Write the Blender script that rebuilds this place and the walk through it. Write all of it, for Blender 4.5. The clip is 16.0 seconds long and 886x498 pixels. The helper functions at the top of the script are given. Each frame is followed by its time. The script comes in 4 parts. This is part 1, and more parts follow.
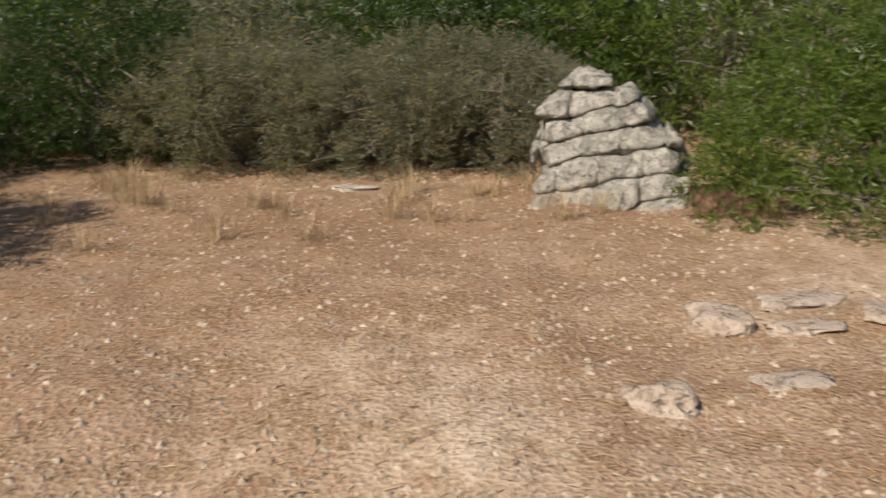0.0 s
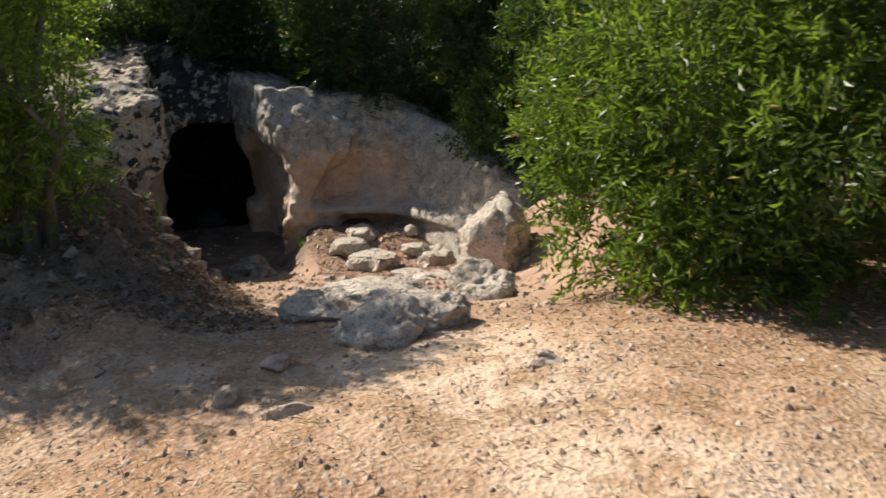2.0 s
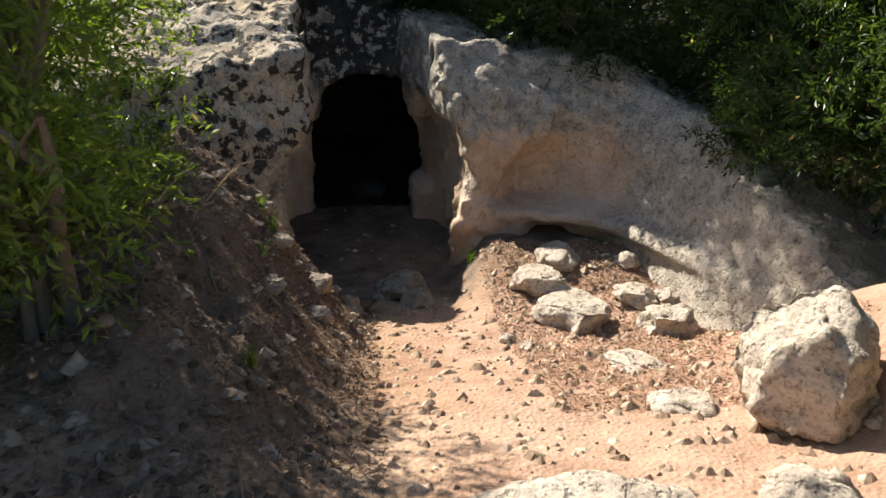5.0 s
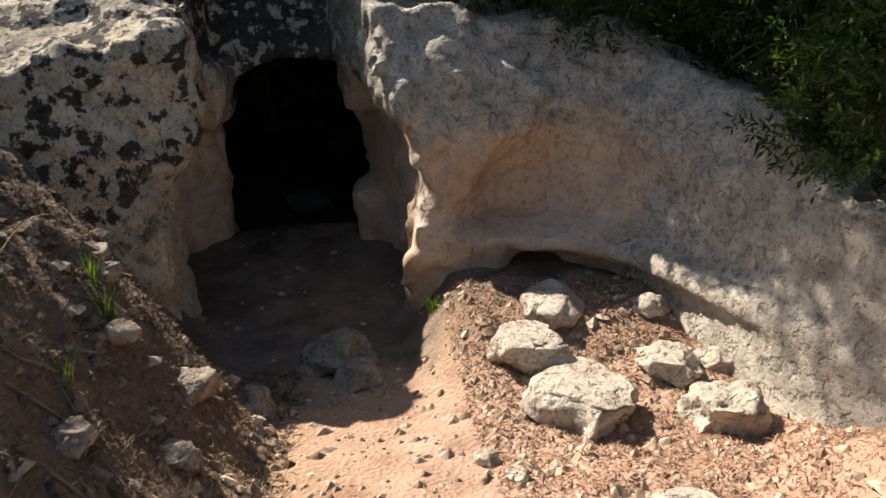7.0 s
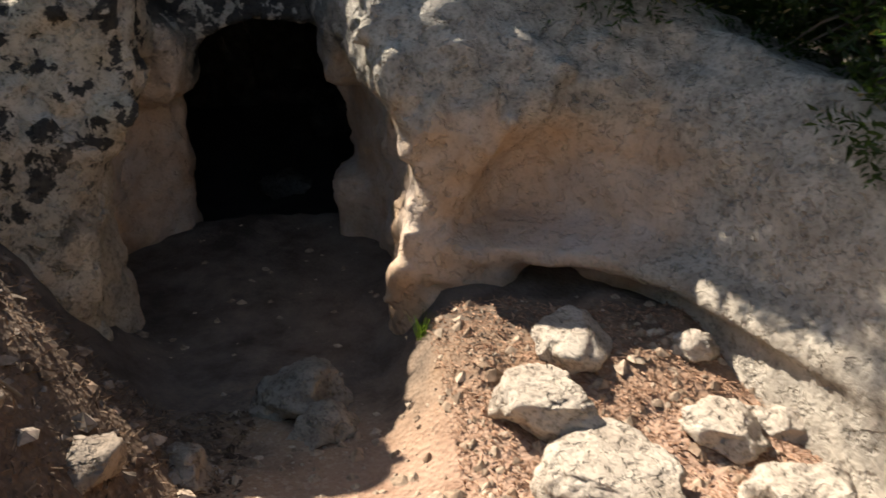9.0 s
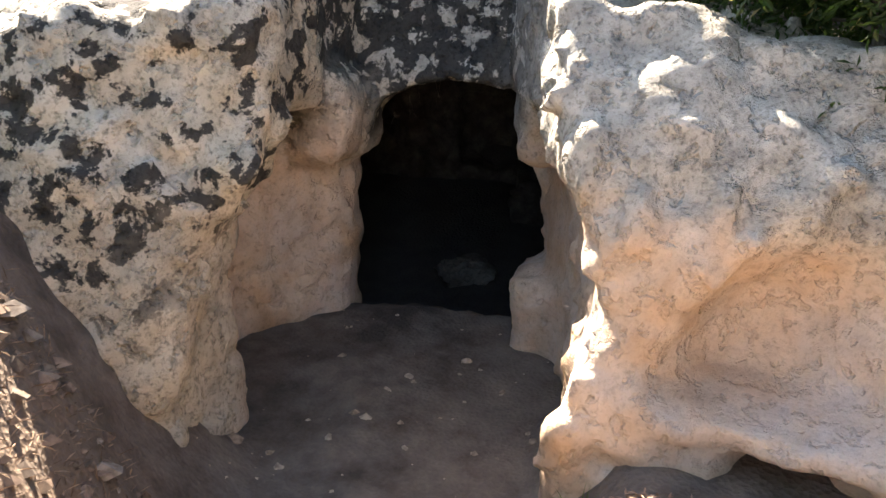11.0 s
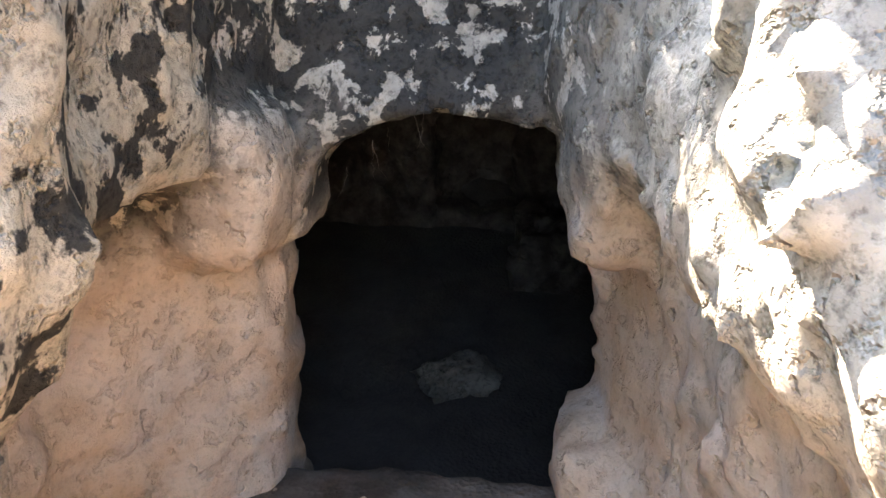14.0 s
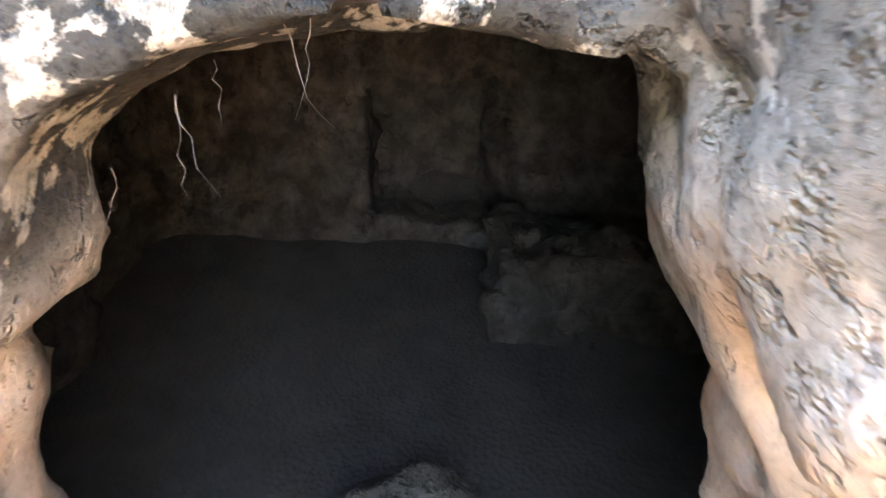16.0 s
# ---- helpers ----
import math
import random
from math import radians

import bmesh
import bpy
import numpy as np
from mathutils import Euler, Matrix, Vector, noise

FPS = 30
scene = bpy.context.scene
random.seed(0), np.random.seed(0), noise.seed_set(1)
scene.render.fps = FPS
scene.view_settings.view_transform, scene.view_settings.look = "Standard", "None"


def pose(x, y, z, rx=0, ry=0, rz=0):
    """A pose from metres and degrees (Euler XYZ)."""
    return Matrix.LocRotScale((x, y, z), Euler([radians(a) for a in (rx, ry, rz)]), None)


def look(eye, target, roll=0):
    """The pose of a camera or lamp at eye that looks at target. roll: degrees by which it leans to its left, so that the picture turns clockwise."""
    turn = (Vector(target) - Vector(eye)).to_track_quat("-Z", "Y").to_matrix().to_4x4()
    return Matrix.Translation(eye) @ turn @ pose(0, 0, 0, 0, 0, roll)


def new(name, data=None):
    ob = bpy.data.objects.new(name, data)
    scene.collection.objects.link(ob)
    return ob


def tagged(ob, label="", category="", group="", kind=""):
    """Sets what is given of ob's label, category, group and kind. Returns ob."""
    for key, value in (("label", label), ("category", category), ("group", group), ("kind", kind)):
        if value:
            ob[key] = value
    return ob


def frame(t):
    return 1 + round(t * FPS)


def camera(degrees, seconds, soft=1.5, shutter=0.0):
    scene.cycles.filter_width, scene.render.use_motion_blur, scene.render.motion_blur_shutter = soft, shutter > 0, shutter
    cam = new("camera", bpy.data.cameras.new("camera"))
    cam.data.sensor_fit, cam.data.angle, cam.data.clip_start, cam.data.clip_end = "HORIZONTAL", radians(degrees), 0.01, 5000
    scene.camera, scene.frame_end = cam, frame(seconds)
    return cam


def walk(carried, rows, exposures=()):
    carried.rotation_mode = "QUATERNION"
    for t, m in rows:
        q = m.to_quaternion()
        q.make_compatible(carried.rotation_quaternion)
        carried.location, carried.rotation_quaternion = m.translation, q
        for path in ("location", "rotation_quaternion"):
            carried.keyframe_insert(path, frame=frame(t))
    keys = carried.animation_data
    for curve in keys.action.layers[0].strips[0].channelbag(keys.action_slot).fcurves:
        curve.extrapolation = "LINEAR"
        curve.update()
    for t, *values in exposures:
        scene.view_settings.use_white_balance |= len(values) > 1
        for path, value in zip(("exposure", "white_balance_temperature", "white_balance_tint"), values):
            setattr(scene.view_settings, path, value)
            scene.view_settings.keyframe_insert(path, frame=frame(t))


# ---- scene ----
cam = camera(57.5, 16.0, shutter=0.22)
PATH = [
    (0, (0.281, 0.287, 1.313), (0.204, 2.215, 0.787), -1.0),
    (0.1, (0.255, 0.299, 1.315), (0.082, 2.22, 0.788), -0.9),
    (0.3, (0.199, 0.324, 1.318), (-0.246, 2.208, 0.818), -2.7),
    (0.4, (0.168, 0.341, 1.318), (-0.442, 2.177, 0.81), -4.1),
    (0.5, (0.135, 0.356, 1.317), (-0.585, 2.155, 0.822), -3.3),
    (0.7, (0.065, 0.373, 1.31), (-0.948, 2.035, 0.853), -1.0),
    (1, (-0.031, 0.381, 1.297), (-1.506, 1.666, 0.879), 0.2),
    (1.1, (-0.069, 0.395, 1.296), (-1.646, 1.558, 0.897), 0.0),
    (1.3, (-0.18, 0.445, 1.293), (-1.946, 1.288, 0.882), 0.1),
    (1.4, (-0.257, 0.465, 1.29), (-2.11, 1.087, 0.866), -1.0),
    (1.5, (-0.353, 0.477, 1.289), (-2.239, 0.978, 0.853), -1.2),
    (1.6, (-0.46, 0.472, 1.291), (-2.376, 0.811, 0.83), -2.2),
    (2, (-0.883, 0.381, 1.32), (-2.816, 0.375, 0.805), -1.2),
    (2.5, (-1.234, 0.305, 1.403), (-3.14, 0.1, 0.833), -0.5),
    (3, (-1.718, 0.308, 1.464), (-3.611, -0.004, 0.9), 0.6),
    (3.5, (-2.139, 0.256, 1.47), (-3.968, -0.262, 0.847), -0.5),
    (4, (-2.677, 0.135, 1.487), (-4.495, -0.331, 0.794), 0.2),
    (4.5, (-3.09, -0.029, 1.472), (-4.919, -0.423, 0.766), 0.4),
    (4.7, (-3.268, -0.071, 1.465), (-5.102, -0.479, 0.781), 0.7),
    (6.8, (-5.352, -0.346, 1.185), (-7.175, -0.711, 0.447), -1.2),
    (7, (-5.472, -0.362, 1.171), (-7.3, -0.713, 0.437), -1.7),
    (7.5, (-5.702, -0.41, 1.124), (-7.548, -0.694, 0.408), -1.1),
    (8, (-5.839, -0.446, 1.055), (-7.661, -0.749, 0.288), -4.0),
    (8.5, (-6.094, -0.472, 1.028), (-7.935, -0.557, 0.251), 2.1),
    (9, (-6.427, -0.529, 1.012), (-8.229, -0.865, 0.213), -0.1),
    (9.5, (-6.811, -0.568, 0.914), (-8.583, -1.168, 0.207), 2.0),
    (10, (-7.059, -0.498, 0.828), (-8.809, -1.29, 0.273), 4.5),
    (10.2, (-7.138, -0.51, 0.817), (-8.87, -1.325, 0.237), 4.0),
    (12.3, (-8.418, -1.06, 0.658), (-10.104, -1.933, 0.03), 2.4),
    (12.5, (-8.542, -1.11, 0.648), (-10.234, -1.983, 0.037), 2.7),
    (13, (-8.843, -1.293, 0.63), (-10.494, -2.236, 0.01), 1.6),
    (13.5, (-9.081, -1.563, 0.659), (-10.79, -2.391, 0.034), 1.3),
    (14, (-9.32, -1.721, 0.645), (-11.065, -2.482, 0.033), 2.0),
    (14.5, (-9.503, -1.812, 0.579), (-11.212, -2.676, 0.002), 2.6),
    (15, (-9.761, -2.0, 0.48), (-11.526, -2.679, -0.169), -1.9),
    (15.5, (-10.33, -2.21, 0.37), (-12.161, -2.763, -0.23), -1.1),
    (16, (-10.98, -2.42, 0.28), (-12.766, -3.052, -0.361), 2.6),
]
EXPOSURES = [(0, 0.12, 6500, 10), (0.6, 0.0, 6500, 10), (1.2, 0.28, 6500, 11), (2.2, 0.75, 6600, 11), (4.5, 1.1, 6700, 11), (7, 1.05, 6800, 12), (9, 1.1, 6900, 12), (9.5, 1.4, 6950, 12), (10, 2.15, 7000, 13), (12.3, 3.6, 7000, 14), (13.5, 3.9, 6900, 14), (14.5, 4.55, 7300, 15), (15.2, 4.95, 7200, 15), (15.6, 5.6, 7200, 15), (16, 6.25, 7300, 15)]
walk(cam, [(t, look(eye, target, roll)) for t, eye, target, roll in PATH], EXPOSURES)

# ---- world, sun ----
SUN = Vector((-0.60, -0.80, 0.88)).normalized()
world = bpy.data.worlds.new("sky")
scene.world = world
world.use_nodes = True
wn = world.node_tree.nodes
sky = wn.new("ShaderNodeTexSky")
sky.sky_type = "NISHITA"
sky.sun_disc = False
sky.sun_elevation = math.asin(SUN.z)
sky.sun_rotation = math.atan2(SUN.x, SUN.y)
world.node_tree.links.new(sky.outputs[0], wn["Background"].inputs[0])
wn["Background"].inputs[1].default_value = 0.075
lamp = bpy.data.lights.new("sun", "SUN")
lamp.energy, lamp.angle, lamp.color = 5.0, radians(0.55), (1.0, 0.93, 0.82)
sun = new("sun", lamp)
sun.matrix_world = look(SUN * 30, (0, 0, 0))


# ---- materials ----
def node(nt, kind, **values):
    n = nt.nodes.new(kind)
    for key, value in values.items():
        n.inputs[key].default_value = value
    return n


def mat_new(name, rough=0.9, spec=0.2):
    m = bpy.data.materials.new(name)
    m.use_nodes = True
    b = m.node_tree.nodes["Principled BSDF"]
    b.inputs["Roughness"].default_value = rough
    b.inputs["Specular IOR Level"].default_value = spec
    return m, m.node_tree, b


def coords(nt):
    return nt.nodes.new("ShaderNodeTexCoord").outputs["Object"]


def noise_tex(nt, vec, scale, detail=5.0, rough=0.55, distort=0.0):
    n = node(nt, "ShaderNodeTexNoise", Scale=scale, Detail=detail, Roughness=rough, Distortion=distort)
    nt.links.new(vec, n.inputs["Vector"])
    return n.outputs["Fac"]


def ramp(nt, fac, *stops):
    r = nt.nodes.new("ShaderNodeValToRGB")
    e = r.color_ramp.elements
    while len(e) < len(stops):
        e.new(0.5)
    for el, (p, c) in zip(e, stops):
        el.position = p
        el.color = (*c, 1) if isinstance(c, tuple) else (c, c, c, 1)
    nt.links.new(fac, r.inputs[0])
    return r.outputs[0]


def mix(nt, fac, a, b, blend="MIX"):
    m = nt.nodes.new("ShaderNodeMix")
    m.data_type, m.blend_type = "RGBA", blend
    for slot, v in ((m.inputs["Factor"], fac), (m.inputs["A"], a), (m.inputs["B"], b)):
        if isinstance(v, (int, float)):
            slot.default_value = v if slot.type == "VALUE" else (v, v, v, 1)
        elif isinstance(v, tuple):
            slot.default_value = (*v, 1)
        else:
            nt.links.new(v, slot)
    return m.outputs["Result"]


def calc(nt, op, a, b=0.0, clamp=False):
    m = nt.nodes.new("ShaderNodeMath")
    m.operation, m.use_clamp = op, clamp
    for slot, v in zip(m.inputs, (a, b)):
        if isinstance(v, (int, float)):
            slot.default_value = v
        else:
            nt.links.new(v, slot)
    return m.outputs[0]


def bump(nt, b, height, strength=0.5, dist=0.02):
    n = node(nt, "ShaderNodeBump", Strength=strength, Distance=dist)
    nt.links.new(height, n.inputs["Height"])
    nt.links.new(n.outputs[0], b.inputs["Normal"])


def smooth_range(nt, v, lo, hi):
    m = nt.nodes.new("ShaderNodeMapRange")
    m.interpolation_type = "SMOOTHSTEP"
    m.inputs["From Min"].default_value, m.inputs["From Max"].default_value = lo, hi
    nt.links.new(v, m.inputs["Value"])
    return m.outputs["Result"]


def make_ground():
    m, nt, b = mat_new("dry_earth", 0.95, 0.1)
    c = coords(nt)
    big, mid, fine = noise_tex(nt, c, 0.55, 4), noise_tex(nt, c, 3.5, 5, 0.65), noise_tex(nt, c, 34, 4, 0.7)
    col = ramp(nt, big, (0.36, (0.25, 0.14, 0.08)), (0.5, (0.41, 0.275, 0.18)), (0.62, (0.58, 0.445, 0.325)))
    straw = ramp(nt, mid, (0.46, 0.0), (0.60, 1.0))
    col = mix(nt, calc(nt, "MULTIPLY", straw, 0.72), col, (0.27, 0.16, 0.085))
    grit = ramp(nt, fine, (0.5, 0.0), (0.68, 1.0))
    col = mix(nt, calc(nt, "MULTIPLY", grit, 0.65), col, (0.60, 0.48, 0.35))
    vor = node(nt, "ShaderNodeTexVoronoi", Scale=42.0)
    nt.links.new(c, vor.inputs["Vector"])
    dots = ramp(nt, vor.outputs["Distance"], (0.0, 0.35), (0.45, 1.0))
    col = mix(nt, 0.55, col, mix(nt, 1.0, col, dots, "MULTIPLY"))
    sep = nt.nodes.new("ShaderNodeSeparateXYZ")
    nt.links.new(c, sep.inputs[0])
    sward = smooth_range(nt, calc(nt, "ADD", calc(nt, "SUBTRACT", sep.outputs["Y"], calc(nt, "MULTIPLY", sep.outputs["X"], 0.5)), calc(nt, "MULTIPLY", calc(nt, "SUBTRACT", big, 0.5), 5.0)), 2.6, 6.0)
    col = mix(nt, calc(nt, "MULTIPLY", sward, 0.75), col, mix(nt, fine, (0.17, 0.09, 0.05), (0.38, 0.23, 0.13)))
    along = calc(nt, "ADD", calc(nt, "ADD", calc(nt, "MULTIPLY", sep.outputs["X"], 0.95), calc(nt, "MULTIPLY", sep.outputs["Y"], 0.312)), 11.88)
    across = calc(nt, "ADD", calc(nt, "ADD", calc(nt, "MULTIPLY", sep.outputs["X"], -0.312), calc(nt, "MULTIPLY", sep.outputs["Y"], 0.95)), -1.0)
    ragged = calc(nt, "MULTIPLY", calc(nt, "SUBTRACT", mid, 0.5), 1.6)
    # Bank humus, its brown lowered further for the shade lying there.
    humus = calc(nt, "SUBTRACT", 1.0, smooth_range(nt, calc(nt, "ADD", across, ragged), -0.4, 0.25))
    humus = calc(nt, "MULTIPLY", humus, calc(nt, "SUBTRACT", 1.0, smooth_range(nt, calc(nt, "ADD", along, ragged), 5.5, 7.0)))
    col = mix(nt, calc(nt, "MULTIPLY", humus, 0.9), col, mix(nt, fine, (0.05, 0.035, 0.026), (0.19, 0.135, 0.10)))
    # Grey trench dust, made darker still to carry the hall's shade.
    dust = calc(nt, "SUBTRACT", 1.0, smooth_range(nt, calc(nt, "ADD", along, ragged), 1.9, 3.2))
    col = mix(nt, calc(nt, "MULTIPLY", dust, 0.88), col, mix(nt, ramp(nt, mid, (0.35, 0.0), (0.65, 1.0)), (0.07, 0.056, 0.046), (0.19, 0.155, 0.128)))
    red = calc(nt, "MULTIPLY", smooth_range(nt, across, -0.3, 0.7), calc(nt, "MULTIPLY", smooth_range(nt, along, 2.4, 3.2), calc(nt, "SUBTRACT", 1.0, smooth_range(nt, along, 6.0, 8.0))))
    col = mix(nt, calc(nt, "MULTIPLY", red, 0.75), col, mix(nt, ramp(nt, mid, (0.35, 0.0), (0.65, 1.0)), (0.27, 0.16, 0.112), (0.49, 0.34, 0.26)))
    # Earth past the doorway painted near black to stand in for chamber shade.
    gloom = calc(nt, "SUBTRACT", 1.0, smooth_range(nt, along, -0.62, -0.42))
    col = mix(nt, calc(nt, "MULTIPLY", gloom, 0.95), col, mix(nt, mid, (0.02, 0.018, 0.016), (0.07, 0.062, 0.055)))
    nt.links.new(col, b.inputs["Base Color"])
    h = mix(nt, 0.5, fine, vor.outputs["Distance"])
    bump(nt, b, h, 0.8, 0.02)
    return m


def make_rock(name, lichen=0.5, ochre=0.5, tone=1.0, blush=0.0):
    """Weathered pale limestone: grey skin, black lichen blots above, ochre and pink where the inner face is worn."""
    m, nt, b = mat_new(name, 0.9, 0.15)
    c = coords(nt)
    sep = nt.nodes.new("ShaderNodeSeparateXYZ")
    nt.links.new(c, sep.inputs[0])
    big, mid, fine = noise_tex(nt, c, 1.3, 5), noise_tex(nt, c, 6.5, 6, 0.62), noise_tex(nt, c, 42, 5, 0.7)
    grey = ramp(nt, mid, (0.25, (0.31 * tone, 0.28 * tone, 0.235 * tone)), (0.5, (0.52 * tone, 0.475 * tone, 0.40 * tone)), (0.75, (0.70 * tone, 0.645 * tone, 0.55 * tone)))
    warm = ramp(nt, noise_tex(nt, c, 2.6, 5, 0.6, 0.4), (0.3, (0.58, 0.38, 0.23)), (0.5, (0.65, 0.49, 0.36)), (0.7, (0.67, 0.57, 0.49)))
    low = calc(nt, "SUBTRACT", 1.0, smooth_range(nt, calc(nt, "ADD", sep.outputs["Z"], calc(nt, "MULTIPLY", calc(nt, "SUBTRACT", big, 0.5), 1.2)), -0.25, 0.25))
    inner, lift = 1.0, 0.0
    if ochre > 0.5:
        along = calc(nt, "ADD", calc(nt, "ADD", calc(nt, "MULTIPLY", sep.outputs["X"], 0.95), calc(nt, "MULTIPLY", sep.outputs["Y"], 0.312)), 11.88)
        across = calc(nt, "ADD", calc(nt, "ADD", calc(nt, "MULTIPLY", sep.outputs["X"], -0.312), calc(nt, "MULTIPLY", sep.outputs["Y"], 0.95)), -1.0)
        edge = calc(nt, "ADD", 1.12, calc(nt, "MULTIPLY", smooth_range(nt, across, 0.2, 0.8), 0.95))
        inner = calc(nt, "SUBTRACT", 1.0, smooth_range(nt, calc(nt, "ADD", calc(nt, "SUBTRACT", along, edge), calc(nt, "MULTIPLY", calc(nt, "SUBTRACT", big, 0.5), 0.5)), -0.1, 0.25))
        inner = calc(nt, "ADD", calc(nt, "MULTIPLY", inner, 0.85), 0.12)
        lift = calc(nt, "MULTIPLY", calc(nt, "SUBTRACT", 1.0, smooth_range(nt, across, -0.7, -0.3)), calc(nt, "SUBTRACT", 0.48, calc(nt, "MULTIPLY", inner, 0.42)))
    worn = calc(nt, "MULTIPLY", calc(nt, "MULTIPLY", low, inner), ochre)
    if ochre > 0.5:
        tan = calc(nt, "MULTIPLY", calc(nt, "SUBTRACT", 1.0, smooth_range(nt, across, -0.6, 0.0)), ramp(nt, big, (0.42, 0.15), (0.6, 0.75)))
        grey = mix(nt, tan, grey, mix(nt, mid, (0.46, 0.36, 0.23), (0.70, 0.58, 0.42)))
    col = mix(nt, worn, grey, warm)
    if blush:
        col = mix(nt, blush, col, mix(nt, big, (0.50, 0.34, 0.24), (0.66, 0.52, 0.41)))
    spots = noise_tex(nt, c, 7.0, 9, 0.64, 0.2)
    if ochre > 0.5:
        spots = calc(nt, "ADD", spots, calc(nt, "MULTIPLY", calc(nt, "SUBTRACT", 1.0, smooth_range(nt, along, 0.0, 0.7)), 0.075))
    blot = ramp(nt, spots, (0.51, 0.0), (0.54, 1.0))
    high = smooth_range(nt, calc(nt, "ADD", calc(nt, "ADD", sep.outputs["Z"], lift), calc(nt, "MULTIPLY", calc(nt, "SUBTRACT", big, 0.5), 1.5)), -0.15, 0.3)
    if ochre > 0.5:
        ragged = calc(nt, "ADD", across, calc(nt, "MULTIPLY", big, 0.8))
        high = calc(nt, "MULTIPLY", high, calc(nt, "SUBTRACT", 1.0, calc(nt, "MULTIPLY", smooth_range(nt, ragged, 0.6, 1.1), 0.8)))
    col = mix(nt, calc(nt, "MULTIPLY", calc(nt, "MULTIPLY", blot, high), lichen), col, (0.035, 0.034, 0.032))
    if ochre > 0.5:
        # Chamber darkness put into the rock colour, deepening behind the doorway.
        chamber_shade = calc(nt, "SUBTRACT", 1.0, smooth_range(nt, calc(nt, "ADD", along, calc(nt, "MULTIPLY", calc(nt, "SUBTRACT", mid, 0.5), 0.6)), -0.95, -0.4))
        col = mix(nt, calc(nt, "MULTIPLY", chamber_shade, 0.96), col, mix(nt, ramp(nt, mid, (0.4, 0.0), (0.65, 1.0)), (0.012, 0.011, 0.010), (0.066, 0.057, 0.05)))
    pits = ramp(nt, fine, (0.32, 0.2), (0.5, 1.0))
    skin = calc(nt, "SUBTRACT", 0.75, calc(nt, "MULTIPLY", worn, 0.5))
    col = mix(nt, skin, col, mix(nt, 1.0, col, pits, "MULTIPLY"))
    veil = ramp(nt, noise_tex(nt, c, 2.1, 7, 0.7), (0.35, 0.62), (0.58, 1.0))
    col = mix(nt, 0.7, col, mix(nt, 1.0, col, veil, "MULTIPLY"))
    nt.links.new(col, b.inputs["Base Color"])
    holes = ramp(nt, noise_tex(nt, c, 15, 4, 0.6), (0.34, 0.0), (0.46, 1.0))
    relief = calc(nt, "MULTIPLY", mix(nt, 0.4, mix(nt, 0.5, mid, fine), holes), calc(nt, "SUBTRACT", 1.0, calc(nt, "MULTIPLY", worn, 0.55)))
    bump(nt, b, relief, 1.0, 0.05)
    return m


def make_leaf(name, dark, light, dry=0.0):
    m, nt, b = mat_new(name, 0.38, 0.45)
    g = nt.nodes.new("ShaderNodeNewGeometry").outputs["Random Per Island"]
    c = coords(nt)
    col = mix(nt, g, dark, light)
    col = mix(nt, ramp(nt, noise_tex(nt, c, 1.6, 3), (0.35, 0.0), (0.7, 0.6)), col, tuple(v * 0.6 for v in dark))
    if dry:
        col = mix(nt, calc(nt, "GREATER_THAN", g, 1 - dry), col, (0.33, 0.25, 0.15))
    nt.links.new(col, b.inputs["Base Color"])
    t = nt.nodes.new("ShaderNodeBsdfTranslucent")
    nt.links.new(mix(nt, 1.0, col, (1.5, 1.7, 0.7), "MULTIPLY"), t.inputs["Color"])
    mx = nt.nodes.new("ShaderNodeMixShader")
    mx.inputs[0].default_value = 0.55
    nt.links.new(b.outputs[0], mx.inputs[1])
    nt.links.new(t.outputs[0], mx.inputs[2])
    nt.links.new(mx.outputs[0], nt.nodes["Material Output"].inputs["Surface"])
    return m


def make_speck(name, a, b_, rough=0.9):
    """Small scattered pieces, each with its own tone between two colours."""
    m, nt, b = mat_new(name, rough, 0.15)
    g = nt.nodes.new("ShaderNodeNewGeometry").outputs["Random Per Island"]
    c = coords(nt)
    col = mix(nt, g, a, b_)
    col = mix(nt, ramp(nt, noise_tex(nt, c, 30, 4), (0.35, 0.5), (0.6, 1.0)), (0.0, 0.0, 0.0), col)
    nt.links.new(col, b.inputs["Base Color"])
    return m


def make_bark(name, a, b_):
    m, nt, b = mat_new(name, 0.9, 0.1)
    c = coords(nt)
    n = noise_tex(nt, c, 25, 5, 0.7)
    nt.links.new(mix(nt, n, a, b_), b.inputs["Base Color"])
    bump(nt, b, n, 0.6, 0.01)
    return m


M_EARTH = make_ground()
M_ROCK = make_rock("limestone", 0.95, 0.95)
M_STONE = make_rock("pale_boulder", 0.2, 0.2, 1.2, 0.25)
# Dusty limestone copy; the trench floor's shade is put into its tone.
M_DUST_SHADED = make_rock("dusty_shaded_stone", 0.1, 0.3, 0.6)
M_FIELD = make_rock("earthy_stone", 0.05, 0.5, 0.95, 0.65)
# Limestone toned far down to put the chamber's shade into its colour.
M_CHAMBER_SHADE = make_rock("chamber_shaded_stone", 0.1, 0.1, 0.22)
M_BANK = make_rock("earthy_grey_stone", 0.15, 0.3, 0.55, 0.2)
M_OUTCROP = make_rock("bedded_limestone", 0.35, 0.5, 0.9)
# Sun and shade are put into these leaf colours: lit, mid and shaded.
M_LEAF = make_leaf("mastic_leaf", (0.045, 0.075, 0.018), (0.125, 0.175, 0.042), 0.015)
M_LEAF_LIT = make_leaf("lit_leaf", (0.08, 0.12, 0.02), (0.23, 0.285, 0.065), 0.01)
M_LEAF_MID = make_leaf("mid_lit_leaf", (0.06, 0.095, 0.018), (0.175, 0.225, 0.052), 0.01)
